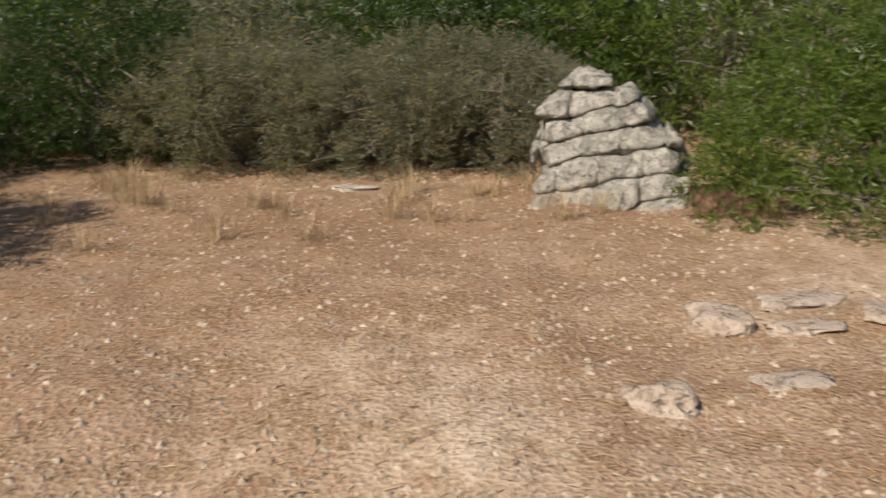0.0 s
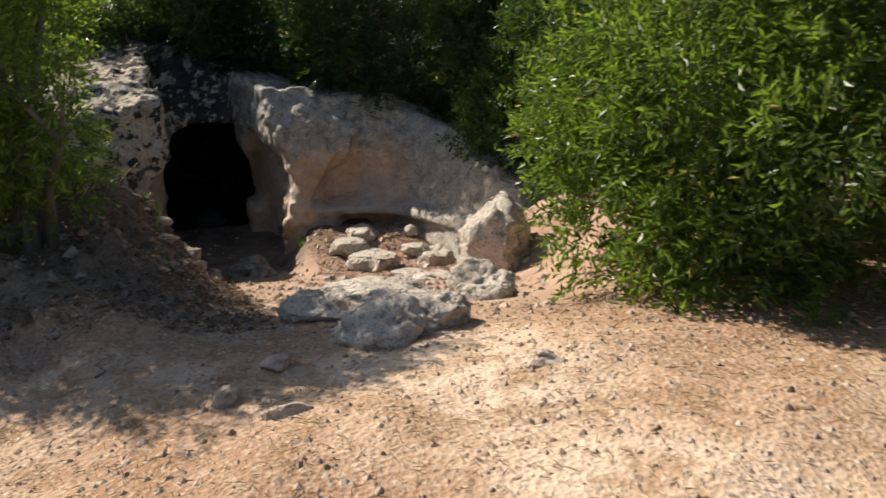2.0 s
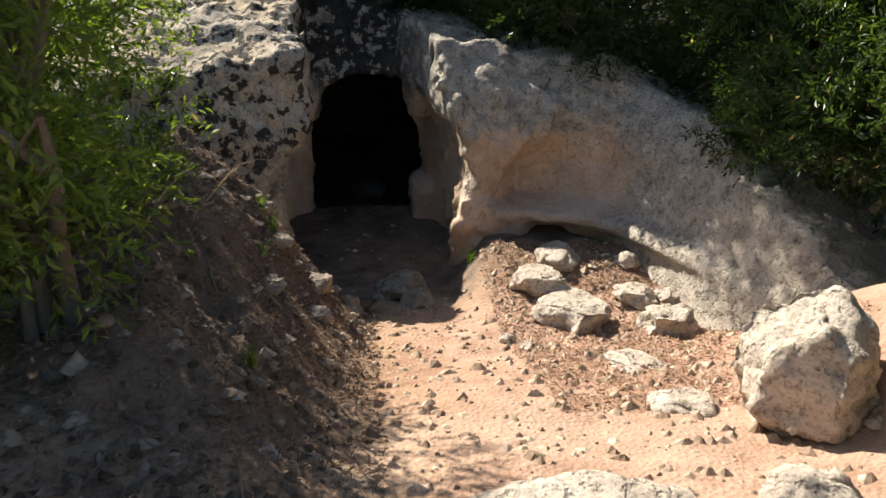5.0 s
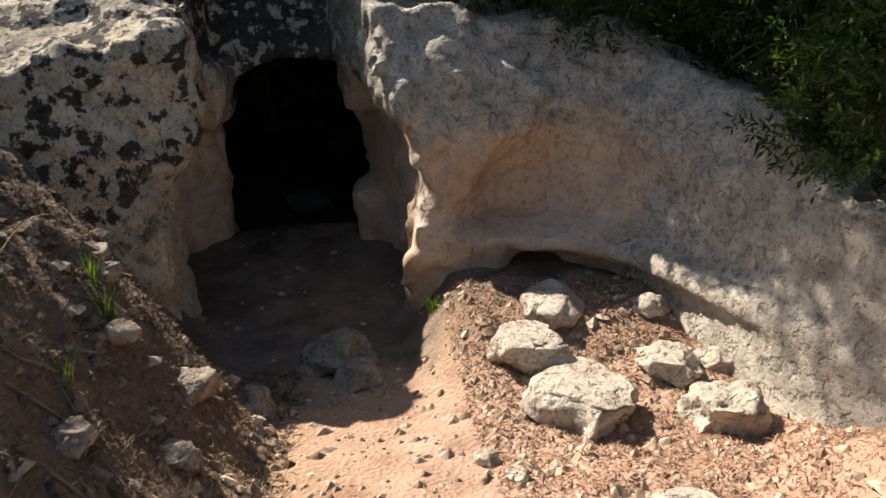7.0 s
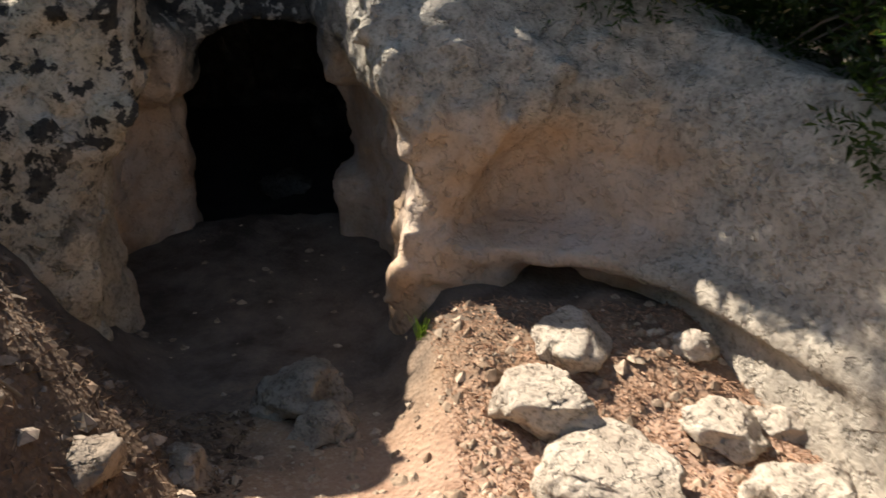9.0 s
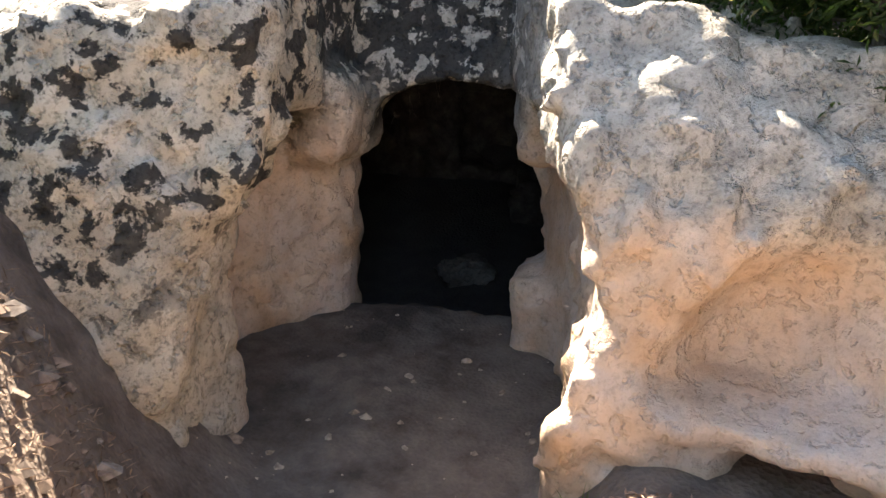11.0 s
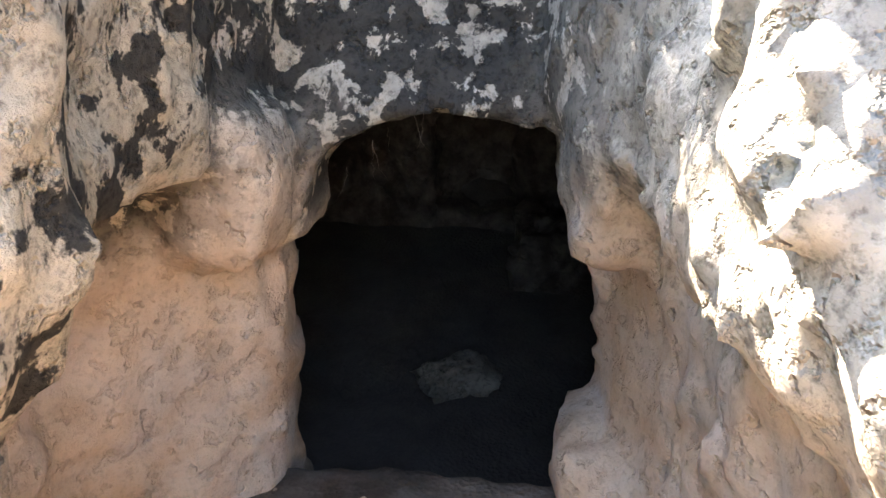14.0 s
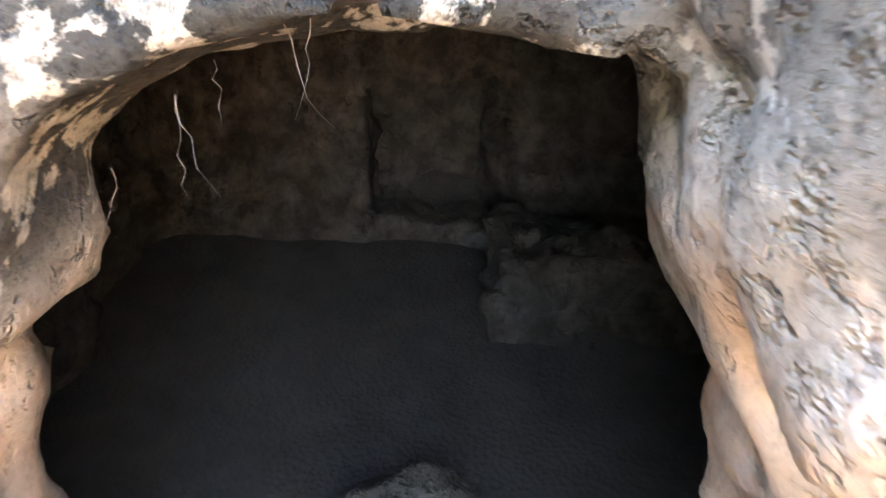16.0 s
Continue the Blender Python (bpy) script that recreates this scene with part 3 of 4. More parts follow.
STONES = [  # name, x, y, half sizes, seed, sink, turn, flat, label
    ("boulder", -7.02, 0.74, (0.38, 0.33, 0.42), 3, 0.28, 20, 0.0, "big pale pitted limestone boulder at the trench's edge"),
    ("boulder", -4.78, 0.02, (0.28, 0.29, 0.20), 6, 0.42, 15, 0.0, "pale limestone boulder with a dark hollow, half in the earth"),
    ("boulder", -4.96, 0.33, (0.19, 0.22, 0.13), 8, 0.40, 60, 0.0, "low pale limestone boulder beside a larger one"),
    ("boulder", -5.86, 0.63, (0.24, 0.25, 0.20), 9, 0.35, 100, 0.0, "sunlit white limestone boulder by the bush"),
    ("boulder", -5.68, 0.00, (0.30, 0.52, 0.24), 12, 0.45, 8, 0.5, "grey lichened limestone ledge in dappled shade"),
    ("boulder", -5.32, -0.38, (0.20, 0.22, 0.15), 13, 0.40, 40, 0.0, "shaded grey limestone boulder beside a ledge"),
    ("stone", -8.82, -0.33, (0.30, 0.29, 0.20), 14, 0.46, 30, 0.5, "flat pale limestone slab on the reddish slope"),
    ("stone", -9.18, -0.61, (0.23, 0.20, 0.19), 16, 0.36, 70, 0.5, "rounded grey limestone block beside a slab"),
    ("stone", -8.82, 0.30, (0.21, 0.22, 0.18), 17, 0.38, 15, 0.0, "knobbly white limestone block on the slope"),
    ("stone", -9.62, -0.54, (0.19, 0.26, 0.13), 20, 0.48, 75, 0.4, "pale limestone block under the hollow"),
    ("stone", -9.20, 0.08, (0.18, 0.16, 0.09), 21, 0.45, 20, 0.0, "pale limestone block on the slope"),
    ("stone", -9.35, 0.30, (0.14, 0.12, 0.09), 22, 0.40, 50, 0.0, "small pale limestone block on the slope"),
    ("stone", -7.85, 0.05, (0.16, 0.20, 0.07), 23, 0.45, 0, 0.2, "flat pale stone set in reddish earth"),
    ("stone", -7.15, 0.25, (0.20, 0.17, 0.12), 27, 0.40, 0, 0.2, "pale rounded stone set in reddish earth"),
    ("stone", -9.52, -1.78, (0.30, 0.24, 0.20), 24, 0.5, 40, 0.0, "dusty grey stone, toned darker for the shaded floor of the trench"),
    ("stone", -9.28, -1.62, (0.18, 0.16, 0.12), 25, 0.5, 10, 0.0, "small dusty stone, toned darker for the shaded floor"),
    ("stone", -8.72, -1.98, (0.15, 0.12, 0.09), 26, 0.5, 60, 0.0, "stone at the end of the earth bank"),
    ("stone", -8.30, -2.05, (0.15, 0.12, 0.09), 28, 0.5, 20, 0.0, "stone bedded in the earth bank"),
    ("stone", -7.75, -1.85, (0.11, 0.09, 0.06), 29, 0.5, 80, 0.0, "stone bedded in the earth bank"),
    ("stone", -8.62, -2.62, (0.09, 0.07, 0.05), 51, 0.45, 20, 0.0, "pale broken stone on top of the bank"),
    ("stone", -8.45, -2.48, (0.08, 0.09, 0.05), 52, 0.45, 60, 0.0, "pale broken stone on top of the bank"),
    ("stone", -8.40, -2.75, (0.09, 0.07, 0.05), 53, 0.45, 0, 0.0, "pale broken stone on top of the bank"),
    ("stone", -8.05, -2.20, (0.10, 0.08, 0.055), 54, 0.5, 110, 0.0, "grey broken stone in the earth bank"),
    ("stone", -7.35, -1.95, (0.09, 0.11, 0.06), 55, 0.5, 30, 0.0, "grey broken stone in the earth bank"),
    ("stone", -9.70, 0.00, (0.12, 0.10, 0.08), 56, 0.4, 30, 0.0, "small pale stone under the hollow"),
    ("stone", -8.35, -0.75, (0.07, 0.06, 0.05), 57, 0.4, 30, 0.0, "small pale stone on the trodden floor"),
    ("stone", -8.20, -0.60, (0.06, 0.05, 0.045), 58, 0.4, 70, 0.0, "small pale stone on the trodden floor"),
    ("stone", 0.92, 2.9, (0.12, 0.14, 0.08), 31, 0.35, 60, 0.0, "small pale rounded stone in dry earth"),
    ("stone", 1.36, 3.75, (0.18, 0.14, 0.12), 32, 0.38, 150, 0.3, "flat pinkish stone lying in dry earth"),
    ("stone", 1.80, 3.95, (0.22, 0.13, 0.06), 33, 0.45, 20, 0.3, "flat pale stone slab lying in dry earth"),
    ("stone", 2.10, 3.75, (0.15, 0.12, 0.08), 35, 0.45, 70, 0.3, "flat pale stone lying in dry earth"),
    ("stone", 1.72, 3.62, (0.20, 0.10, 0.05), 43, 0.45, 10, 0.3, "low pale stone lying in dry earth"),
    ("stone", 1.45, 3.10, (0.16, 0.10, 0.03), 44, 0.45, 10, 0.2, "flat white stone flush with dry earth"),
    ("stone", -0.70, 6.86, (0.20, 0.10, 0.05), 34, 0.40, 0, 0.3, "flat white stone in dry grass"),
    ("stone", -4.35, -0.40, (0.10, 0.08, 0.05), 36, 0.45, 0, 0.0, "small white stone in dry earth"),
    ("stone", -3.78, -0.27, (0.11, 0.05, 0.04), 37, 0.40, 100, 0.0, "small pinkish stone in dry earth"),
    ("stone", -3.97, -0.55, (0.09, 0.06, 0.05), 38, 0.40, 0, 0.0, "small pale stone in dry earth"),
    ("stone", -4.04, 0.79, (0.11, 0.07, 0.04), 39, 0.45, 95, 0.0, "small brown stone in dry earth"),
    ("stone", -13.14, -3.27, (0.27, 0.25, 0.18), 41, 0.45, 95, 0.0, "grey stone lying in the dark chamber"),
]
for nm, sx, sy, ssize, seed, sink, turn, flat, text in STONES:
    boulder(nm, sx, sy, ssize, seed, text, sink, turn, flat=flat, material=M_CHAMBER_SHADE if "dark chamber" in text else M_DUST_SHADED if "shaded floor" in text else M_BANK if "bank" in text else M_FIELD if "dry earth" in text else M_STONE, level=5 if nm == "boulder" or ssize[0] > 0.2 else 4, rough=0.27, angular=0.75)


# ---- bushes ----
def tube(verts, faces, pts, radii, sides=6):
    """Adds a tapering tube along points to the lists."""
    base = len(verts)
    pts = [Vector(p) for p in pts]
    for i, p in enumerate(pts):
        d = (pts[min(i + 1, len(pts) - 1)] - pts[max(i - 1, 0)]).normalized()
        q = d.to_track_quat("Z", "Y")
        for k in range(sides):
            ang = 2 * math.pi * k / sides
            verts.append(tuple(p + q @ Vector((math.cos(ang), math.sin(ang), 0)) * radii[i]))
    for i in range(len(pts) - 1):
        for k in range(sides):
            k2 = (k + 1) % sides
            faces.append((base + i * sides + k, base + i * sides + k2, base + (i + 1) * sides + k2, base + (i + 1) * sides + k))


def leaf_cloud(rs, clumps, per, leaf, droop=0.2, thin=0.32):
    """Leaves on short sprigs that point out of each clump. clumps: rows of x, y, z, radius."""
    clumps = np.asarray(clumps, float)
    r3 = clumps[:, 3]
    share = r3 ** 2 / np.sum(r3 ** 2)
    sprigs = max(1, per // 9)
    pick = rs.choice(len(clumps), sprigs, p=share)
    d = rs.normal(size=(sprigs, 3))
    d[:, 2] += 0.25
    d /= np.linalg.norm(d, axis=1)[:, None]
    rad = r3[pick] * (0.62 + 0.45 * rs.rand(sprigs) ** 0.6)
    root = clumps[pick, :3] + d * rad[:, None] * np.array([1, 1, 0.85])
    ax = d + rs.normal(size=d.shape) * 0.45
    ax[:, 2] -= droop * rs.rand(sprigs)
    ax /= np.linalg.norm(ax, axis=1)[:, None]
    k = 9
    s = np.tile(np.linspace(0.1, 1, k), (sprigs, 1))
    along = leaf * 3.0
    base = root[:, None, :] + ax[:, None, :] * (s * along)[..., None]
    side = np.cross(ax, rs.normal(size=ax.shape))
    side /= np.linalg.norm(side, axis=1)[:, None] + 1e-9
    sign = np.where(np.arange(k) % 2, 1.0, -1.0)
    ld = ax[:, None, :] * 0.75 + side[:, None, :] * sign[None, :, None] * 0.8 + rs.normal(size=(sprigs, k, 3)) * 0.3
    ld /= np.linalg.norm(ld, axis=2)[..., None]
    base, ld = base.reshape(-1, 3), ld.reshape(-1, 3)
    nrm = rs.normal(size=ld.shape) + np.array([0, 0, 0.6])
    w = np.cross(ld, nrm)
    w /= np.linalg.norm(w, axis=1)[:, None] + 1e-9
    ln = leaf * (0.7 + 0.6 * rs.rand(len(ld)))[:, None]
    up = np.cross(w, ld) * ln * 0.1
    v = np.stack([base, base + ld * ln * 0.5 + w * ln * thin / 2 + up, base + ld * ln, base + ld * ln * 0.5 - w * ln * thin / 2 + up], 1)
    return v.reshape(-1, 3), np.arange(len(v) * 4).reshape(-1, 4)


def bush(x, y, rx, ry, height, seed, label, material, leaves, leaf=0.045, low=0.1, stems=7, name="bush", base=None, clump=0.34, thin=0.32, turn=0.0, keep_out=None):
    """A shrub: stems from the ground and a crown of leaf clumps in an uneven dome."""
    rs = np.random.RandomState(seed)
    gz = float(ground_z(x, y)) if base is None else base
    n = int(16 + 8.5 * rx * ry * height / clump)
    ca, sa = math.cos(radians(turn)), math.sin(radians(turn))
    clumps = []
    for i in range(n * 3):
        u = rs.rand() * 2 * math.pi
        zz = rs.rand()
        rr = math.sqrt(rs.rand()) if rs.rand() < 0.35 else 0.8 + 0.25 * rs.rand()
        prof = math.sqrt(max(0.02, 1 - (max(zz - 0.25, 0) / 0.78) ** 2)) * (0.82 + 0.18 * min(zz / 0.25, 1))
        px, py = math.cos(u) * rr * prof * rx, math.sin(u) * rr * prof * ry
        px, py = px * ca - py * sa, px * sa + py * ca
        p = (px, py, low + zz * (height - low) * (0.85 + 0.25 * rs.rand()), clump * (0.36 + 0.66 * rs.rand()))
        if keep_out and keep_out(x + p[0], y + p[1], gz + p[2]):
            continue
        clumps.append(p)
        if len(clumps) >= n:
            break
    lv, lf = leaf_cloud(rs, clumps, leaves, leaf, thin=thin)
    top = new(name)
    top.matrix_world = pose(x, y, gz)
    tagged(top, label, "bush")
    crown = new("crown", mesh_from("crown", lv, lf, material, False))
    crown.parent = top
    tv, tf = [], []
    for i in range(stems):
        p = clumps[rs.randint(len(clumps))]
        b0 = Vector((rs.normal() * 0.12 * rx, rs.normal() * 0.12 * ry, -0.08))
        e = Vector(p[:3])
        m1 = b0.lerp(e, 0.35) + Vector((rs.normal() * 0.08, rs.normal() * 0.08, 0.1))
        m2 = b0.lerp(e, 0.7) + Vector((rs.normal() * 0.08, rs.normal() * 0.08, 0.08))
        r0 = 0.022 + 0.012 * height * rs.rand()
        tube(tv, tf, (b0, m1, m2, e), (r0, r0 * 0.75, r0 * 0.5, r0 * 0.2))
        for j in range(4):
            q = clumps[rs.randint(len(clumps))]
            t = Vector(q[:3])
            s0 = m1.lerp(m2, rs.rand())
            if (t - s0).length < 1.3:
                tube(tv, tf, (s0, s0.lerp(t, 0.5) + Vector((0, 0, 0.06)), t), (r0 * 0.45, r0 * 0.3, r0 * 0.12), 5)
    tr = new("trunk", mesh_from("trunk", tv, tf, M_BARK))
    tr.parent = top
    return top


def open_trench(x, y, z):
    """True where the trench before the tomb must stay free of leaves."""
    a, b = to_local(x, y)
    if a < 1.5:
        return a > -0.7 and -1.5 < b < (1.1 if a > 0.2 else 0.9)
    return a < 9 and -1.3 + 0.05 * a < b < 2.5 and z < 2.3


def over_bank(x, y, z):
    """The same, but the crown may hang a little further over the bank."""
    return open_trench(x, y, z) and not (z > 0.85 and to_local(x, y)[1] < -0.85)


# the big evergreen bush north of the trench
bush(-5.6, 2.42, 1.3, 1.27, 2.08, 101, "large dense evergreen mastic bush beside the trench", M_LEAF_MID, 72000, 0.065, 0.05, 10, clump=0.4)
bush(-4.6, 3.85, 1.2, 1.5, 2.0, 102, "large dense evergreen mastic bush with low skirts", M_LEAF, 60000, 0.055, 0.1, 10, clump=0.42)
bush(-7.3, 3.4, 1.6, 1.6, 2.5, 103, "dark evergreen bush behind a brighter one", M_LEAF, 45000, 0.055, 0.2, 9)
bush(-6.4, 6.2, 1.6, 1.4, 2.2, 104, "dark green bush on the terrace's edge", M_LEAF_DARK, 40000, 0.055, 0.1, 9)
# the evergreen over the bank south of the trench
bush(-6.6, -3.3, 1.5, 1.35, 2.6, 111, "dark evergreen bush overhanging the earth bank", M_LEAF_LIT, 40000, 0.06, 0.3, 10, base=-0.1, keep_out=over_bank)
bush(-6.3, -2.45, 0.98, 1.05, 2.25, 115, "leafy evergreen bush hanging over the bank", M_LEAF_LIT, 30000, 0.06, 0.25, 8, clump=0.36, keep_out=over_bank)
# Never in view; added on the sun's side as a shade caster.
bush(-2.4, -7.4, 1.5, 1.4, 2.6, 114, "unseen tall evergreen bush added for shade at the terrace's edge", M_LEAF, 30000, 0.06, 0.3, 8)
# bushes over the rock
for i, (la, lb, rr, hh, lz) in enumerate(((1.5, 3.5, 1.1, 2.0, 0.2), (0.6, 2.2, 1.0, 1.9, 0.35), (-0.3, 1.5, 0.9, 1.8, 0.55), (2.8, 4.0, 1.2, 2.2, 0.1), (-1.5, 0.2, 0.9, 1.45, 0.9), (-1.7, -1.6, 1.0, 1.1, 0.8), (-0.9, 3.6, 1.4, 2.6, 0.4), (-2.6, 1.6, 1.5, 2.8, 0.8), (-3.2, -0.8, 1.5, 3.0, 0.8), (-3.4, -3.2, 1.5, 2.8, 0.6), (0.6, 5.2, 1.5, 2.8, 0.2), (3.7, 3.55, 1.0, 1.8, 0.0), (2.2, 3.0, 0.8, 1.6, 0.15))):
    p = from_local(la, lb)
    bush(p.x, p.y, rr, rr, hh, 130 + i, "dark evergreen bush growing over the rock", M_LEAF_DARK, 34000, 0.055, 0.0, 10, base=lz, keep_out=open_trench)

p = from_local(-1.0, 0.0)
bush(p.x, p.y, 0.65, 0.7, 1.15, 170, "dark evergreen bush over the tomb's doorway", M_LEAF_DARK, 24000, 0.055, 0.15, 9, base=1.08)
# Out of view; added to block the sun from the bank.
p = from_local(1.8, -3.0)
bush(p.x, p.y, 0.95, 0.95, 1.9, 171, "unseen evergreen bush on the rock, added to shade the bank", M_LEAF, 30000, 0.055, 0.05, 9, base=0.4)
p = from_local(3.1, 3.35)
bush(p.x, p.y, 0.9, 0.7, 1.5, 172, "dark evergreen bush growing over the rock", M_LEAF_DARK, 24000, 0.055, 0.0, 8, base=-0.05)


def tree(a, b, base, crowns, seed, label, leaves):
    """A leaning tree: tapered trunk, limbs and a crown of leaf clumps."""
    rs = np.random.RandomState(seed)
    foot = from_local(a, b, base)
    top = new("tree")
    top.matrix_world = pose(*foot)
    tagged(top, label, "tree")
    cc = from_local(*crowns[0][0]) - foot
    clumps = []
    for (ca, cb, cz), (ra, rb, rz), many in crowns:
        c0 = from_local(ca, cb, cz) - foot
        for i in range(many):
            d = rs.normal(size=3)
            d = d / np.linalg.norm(d) * (0.35 + 0.65 * rs.rand() ** 0.5)
            clumps.append((*(c0 + OUT * d[0] * ra + SIDE * d[1] * rb + Vector((0, 0, d[2] * rz))), 0.14 + 0.20 * rs.rand()))
    v, f = leaf_cloud(rs, clumps, leaves, 0.075)
    crown = new("crown", mesh_from("crown", v, f, M_LEAF_DARK, False))
    crown.parent = top
    tv, tf = [], []
    fork = cc * 0.55 + Vector((0, 0, -0.2))
    tube(tv, tf, ((0, 0, -0.2), fork * 0.35 + Vector((0.08, 0, 0.1)), fork * 0.7, fork), (0.15, 0.12, 0.10, 0.085), 9)
    for i in range(14):
        e = Vector(clumps[(i * 3) % len(clumps)][:3])
        s0 = fork * (0.75 + 0.25 * rs.rand())
        tube(tv, tf, (s0, s0.lerp(e, 0.5) + Vector((0, 0, 0.12)), e), (0.05, 0.03, 0.008), 6)
    tr = new("trunk", mesh_from("trunk", tv, tf, M_BARK))
    tr.parent = top


tree(-2.3, -0.6, 0.8, (((-0.15, 0.45, 3.7), (0.9, 0.75, 0.45), 11),), 90, "evergreen tree leaning over the tomb and shading the rock", 11000)
# dry brush along the terrace's far edge
for i, (bx, by, rx, hh, mt) in enumerate(((-2.0, 8.3, 1.1, 1.1, 1), (-0.7, 8.2, 1.0, 1.0, 1), (0.45, 8.1, 0.95, 1.05, 1), (-3.6, 8.8, 1.3, 1.7, 0), (-5.2, 9.4, 1.3, 1.6, 1))):
    if mt:
        bush(bx, by, rx, 0.9, hh, 150 + i, "grey half-dry brushwood at the edge of the clearing", M_BRUSH, 48000, 0.045, 0.0, 22, clump=0.32, thin=0.24)
    else:
        bush(bx, by, rx, 1.1, hh, 150 + i, "dark green bush at the edge of the clearing", M_LEAF_DARK, 26000, 0.055, 0.0, 9)
bush(3.15, 6.0, 1.2, 1.05, 1.25, 160, "bright green low bush beside the outcrop", M_LEAF_LIT, 45000, 0.05, 0.0, 8)
rs_far = np.random.RandomState(5)
for i in range(26):
    bx = -13 + 21 * (i % 13) / 12 + rs_far.normal() * 0.5
    by = (10.6 if i < 13 else 14.5) + rs_far.normal() * 0.6
    bush(bx, by, 1.5 + 0.4 * rs_far.rand(), 1.3, 1.75 + 0.35 * rs_far.rand() + (0.45 if i >= 13 else 0), 200 + i, "green scrub bush on the hillside behind", (M_LEAF, M_LEAF_LIT, M_BRUSH, M_LEAF)[i % 4], 15000, 0.085, 0.0, 6, clump=0.42)


# ---- bedded outcrop ----
def build_outcrop():
    """A low crag: a lump split by tilted beds and upright cracks."""
    h, lo = 0.024, (-0.9, -0.8, -0.15)
    x, y, z = np.meshgrid(*[lo[k] + h * np.arange(m) for k, m in enumerate((76, 66, 54))], indexing="ij")
    wob = 0.05 * fbm(x * 3, y * 3, z * 3, 3)
    crest = np.interp(x, [-0.9, -0.72, -0.5, -0.05, 0.15, 0.4, 0.66, 0.85], [0.2, 0.72, 0.93, 0.97, 0.88, 0.62, 0.48, 0.0])
    body = np.maximum(z - crest, (np.abs(x) - 0.72) * 0.8)
    body = smax(body, np.abs(y - 0.25 * z) - 0.52 + 0.28 * z, 0.12) + 1.4 * wob
    bed = z - 0.16 * x + 1.1 * wob + 0.05 * value_noise(x * 1.3, y * 1.3, z * 4)
    step = np.floor(bed / 0.19)
    crack = 0.095 - np.abs(bed / 0.19 - step - 0.5) * 0.19
    gap = 0.05 + 0.05 * value_noise(x * 2.2 + 4, y * 2.2, step * 2.7)
    col = (x + 0.31 * value_noise(step * 1.9, 0 * x, 0 * x + 3) + 1.2 * wob) / 0.40
    up = (0.5 - np.abs(col % 1 - 0.5)) * 0.40
    body = body + gap * np.clip(1 - crack / 0.028, 0, 1) + 0.05 * np.clip(1 - up / 0.022, 0, 1)
    body = body + 0.07 * value_noise(step * 3.7, step * 1.3 + np.floor(col) * 2.3, 0 * x) + 0.02 * fbm(x * 12, y * 12, z * 12, 2)
    top = new("rock_outcrop")
    top.matrix_world = pose(1.36, 6.55, 0, 0, 0, -12) @ Matrix.Diagonal((0.80, 0.9, 0.97, 1))
    tagged(top, "bedded pale limestone outcrop with dark horizontal cracks", "rock outcrop")
    for k in range(int(step.min()), int(step.max()) + 1):
        layer = np.maximum(body, np.abs(bed / 0.19 - k - 0.5) * 0.19 - 0.094).astype(np.float32)
        for ax in range(3):
            for end in (0, -1):
                sl = [slice(None)] * 3
                sl[ax] = end
                layer[tuple(sl)] = 0.5
        if (layer < 0).sum() < 60:
            continue
        v, f = surface_net(layer, lo, h)
        bed_ob = new("rock_bed", mesh_from("rock_bed", v, f, M_OUTCROP))
        bed_ob.parent = top


build_outcrop()


# ---- scattered pebbles, straw, litter ----
def scatter(rs, n, inside):
    pts = np.zeros((0, 2))
    while len(pts) < n:
        p = inside(rs, n)
        pts = np.concatenate([pts, p])
    return pts[:n]


def pebble_field(name, pts, rs, lo, hi, material, label, category):
    """Small stones as squat eight-sided lumps in one mesh."""
    n = len(pts)
    base_v = np.array([(1, 0, 0), (0.6, 0.7, 0.1), (-0.2, 0.95, 0), (-0.9, 0.5, 0.1), (-0.9, -0.4, 0), (-0.2, -0.9, 0.1), (0.7, -0.7, 0), (0.2, 0.1, 0.75), (-0.35, -0.1, 0.65)])
    base_f = np.array([(0, 1, 7), (1, 2, 7), (2, 8, 7), (2, 3, 8), (3, 4, 8), (4, 5, 8), (5, 7, 8), (5, 6, 7), (6, 0, 7)])
    size = lo + (hi - lo) * rs.rand(n) ** 3
    ang = rs.rand(n) * 2 * np.pi
    v = np.tile(base_v, (n, 1, 1)) * (1 + 0.35 * rs.normal(size=(n, 9, 3)) * 0.6)
    v = v * size[:, None, None] * (0.7 + 0.6 * rs.rand(n, 1, 3))
    c, s = np.cos(ang)[:, None], np.sin(ang)[:, None]
    x, y = v[..., 0] * c - v[..., 1] * s, v[..., 0] * s + v[..., 1] * c
    z = v[..., 2] + (ground_z(pts[:, 0], pts[:, 1]) - 0.15 * size)[:, None]
    verts = np.stack([x + pts[:, :1], y + pts[:, 1:], z], -1).reshape(-1, 3)
    faces = (base_f[None] + 9 * np.arange(n)[:, None, None]).reshape(-1, 3)
    return tagged(new(name, mesh_from(name, verts, faces, material, False)), label, category, kind="stuff")


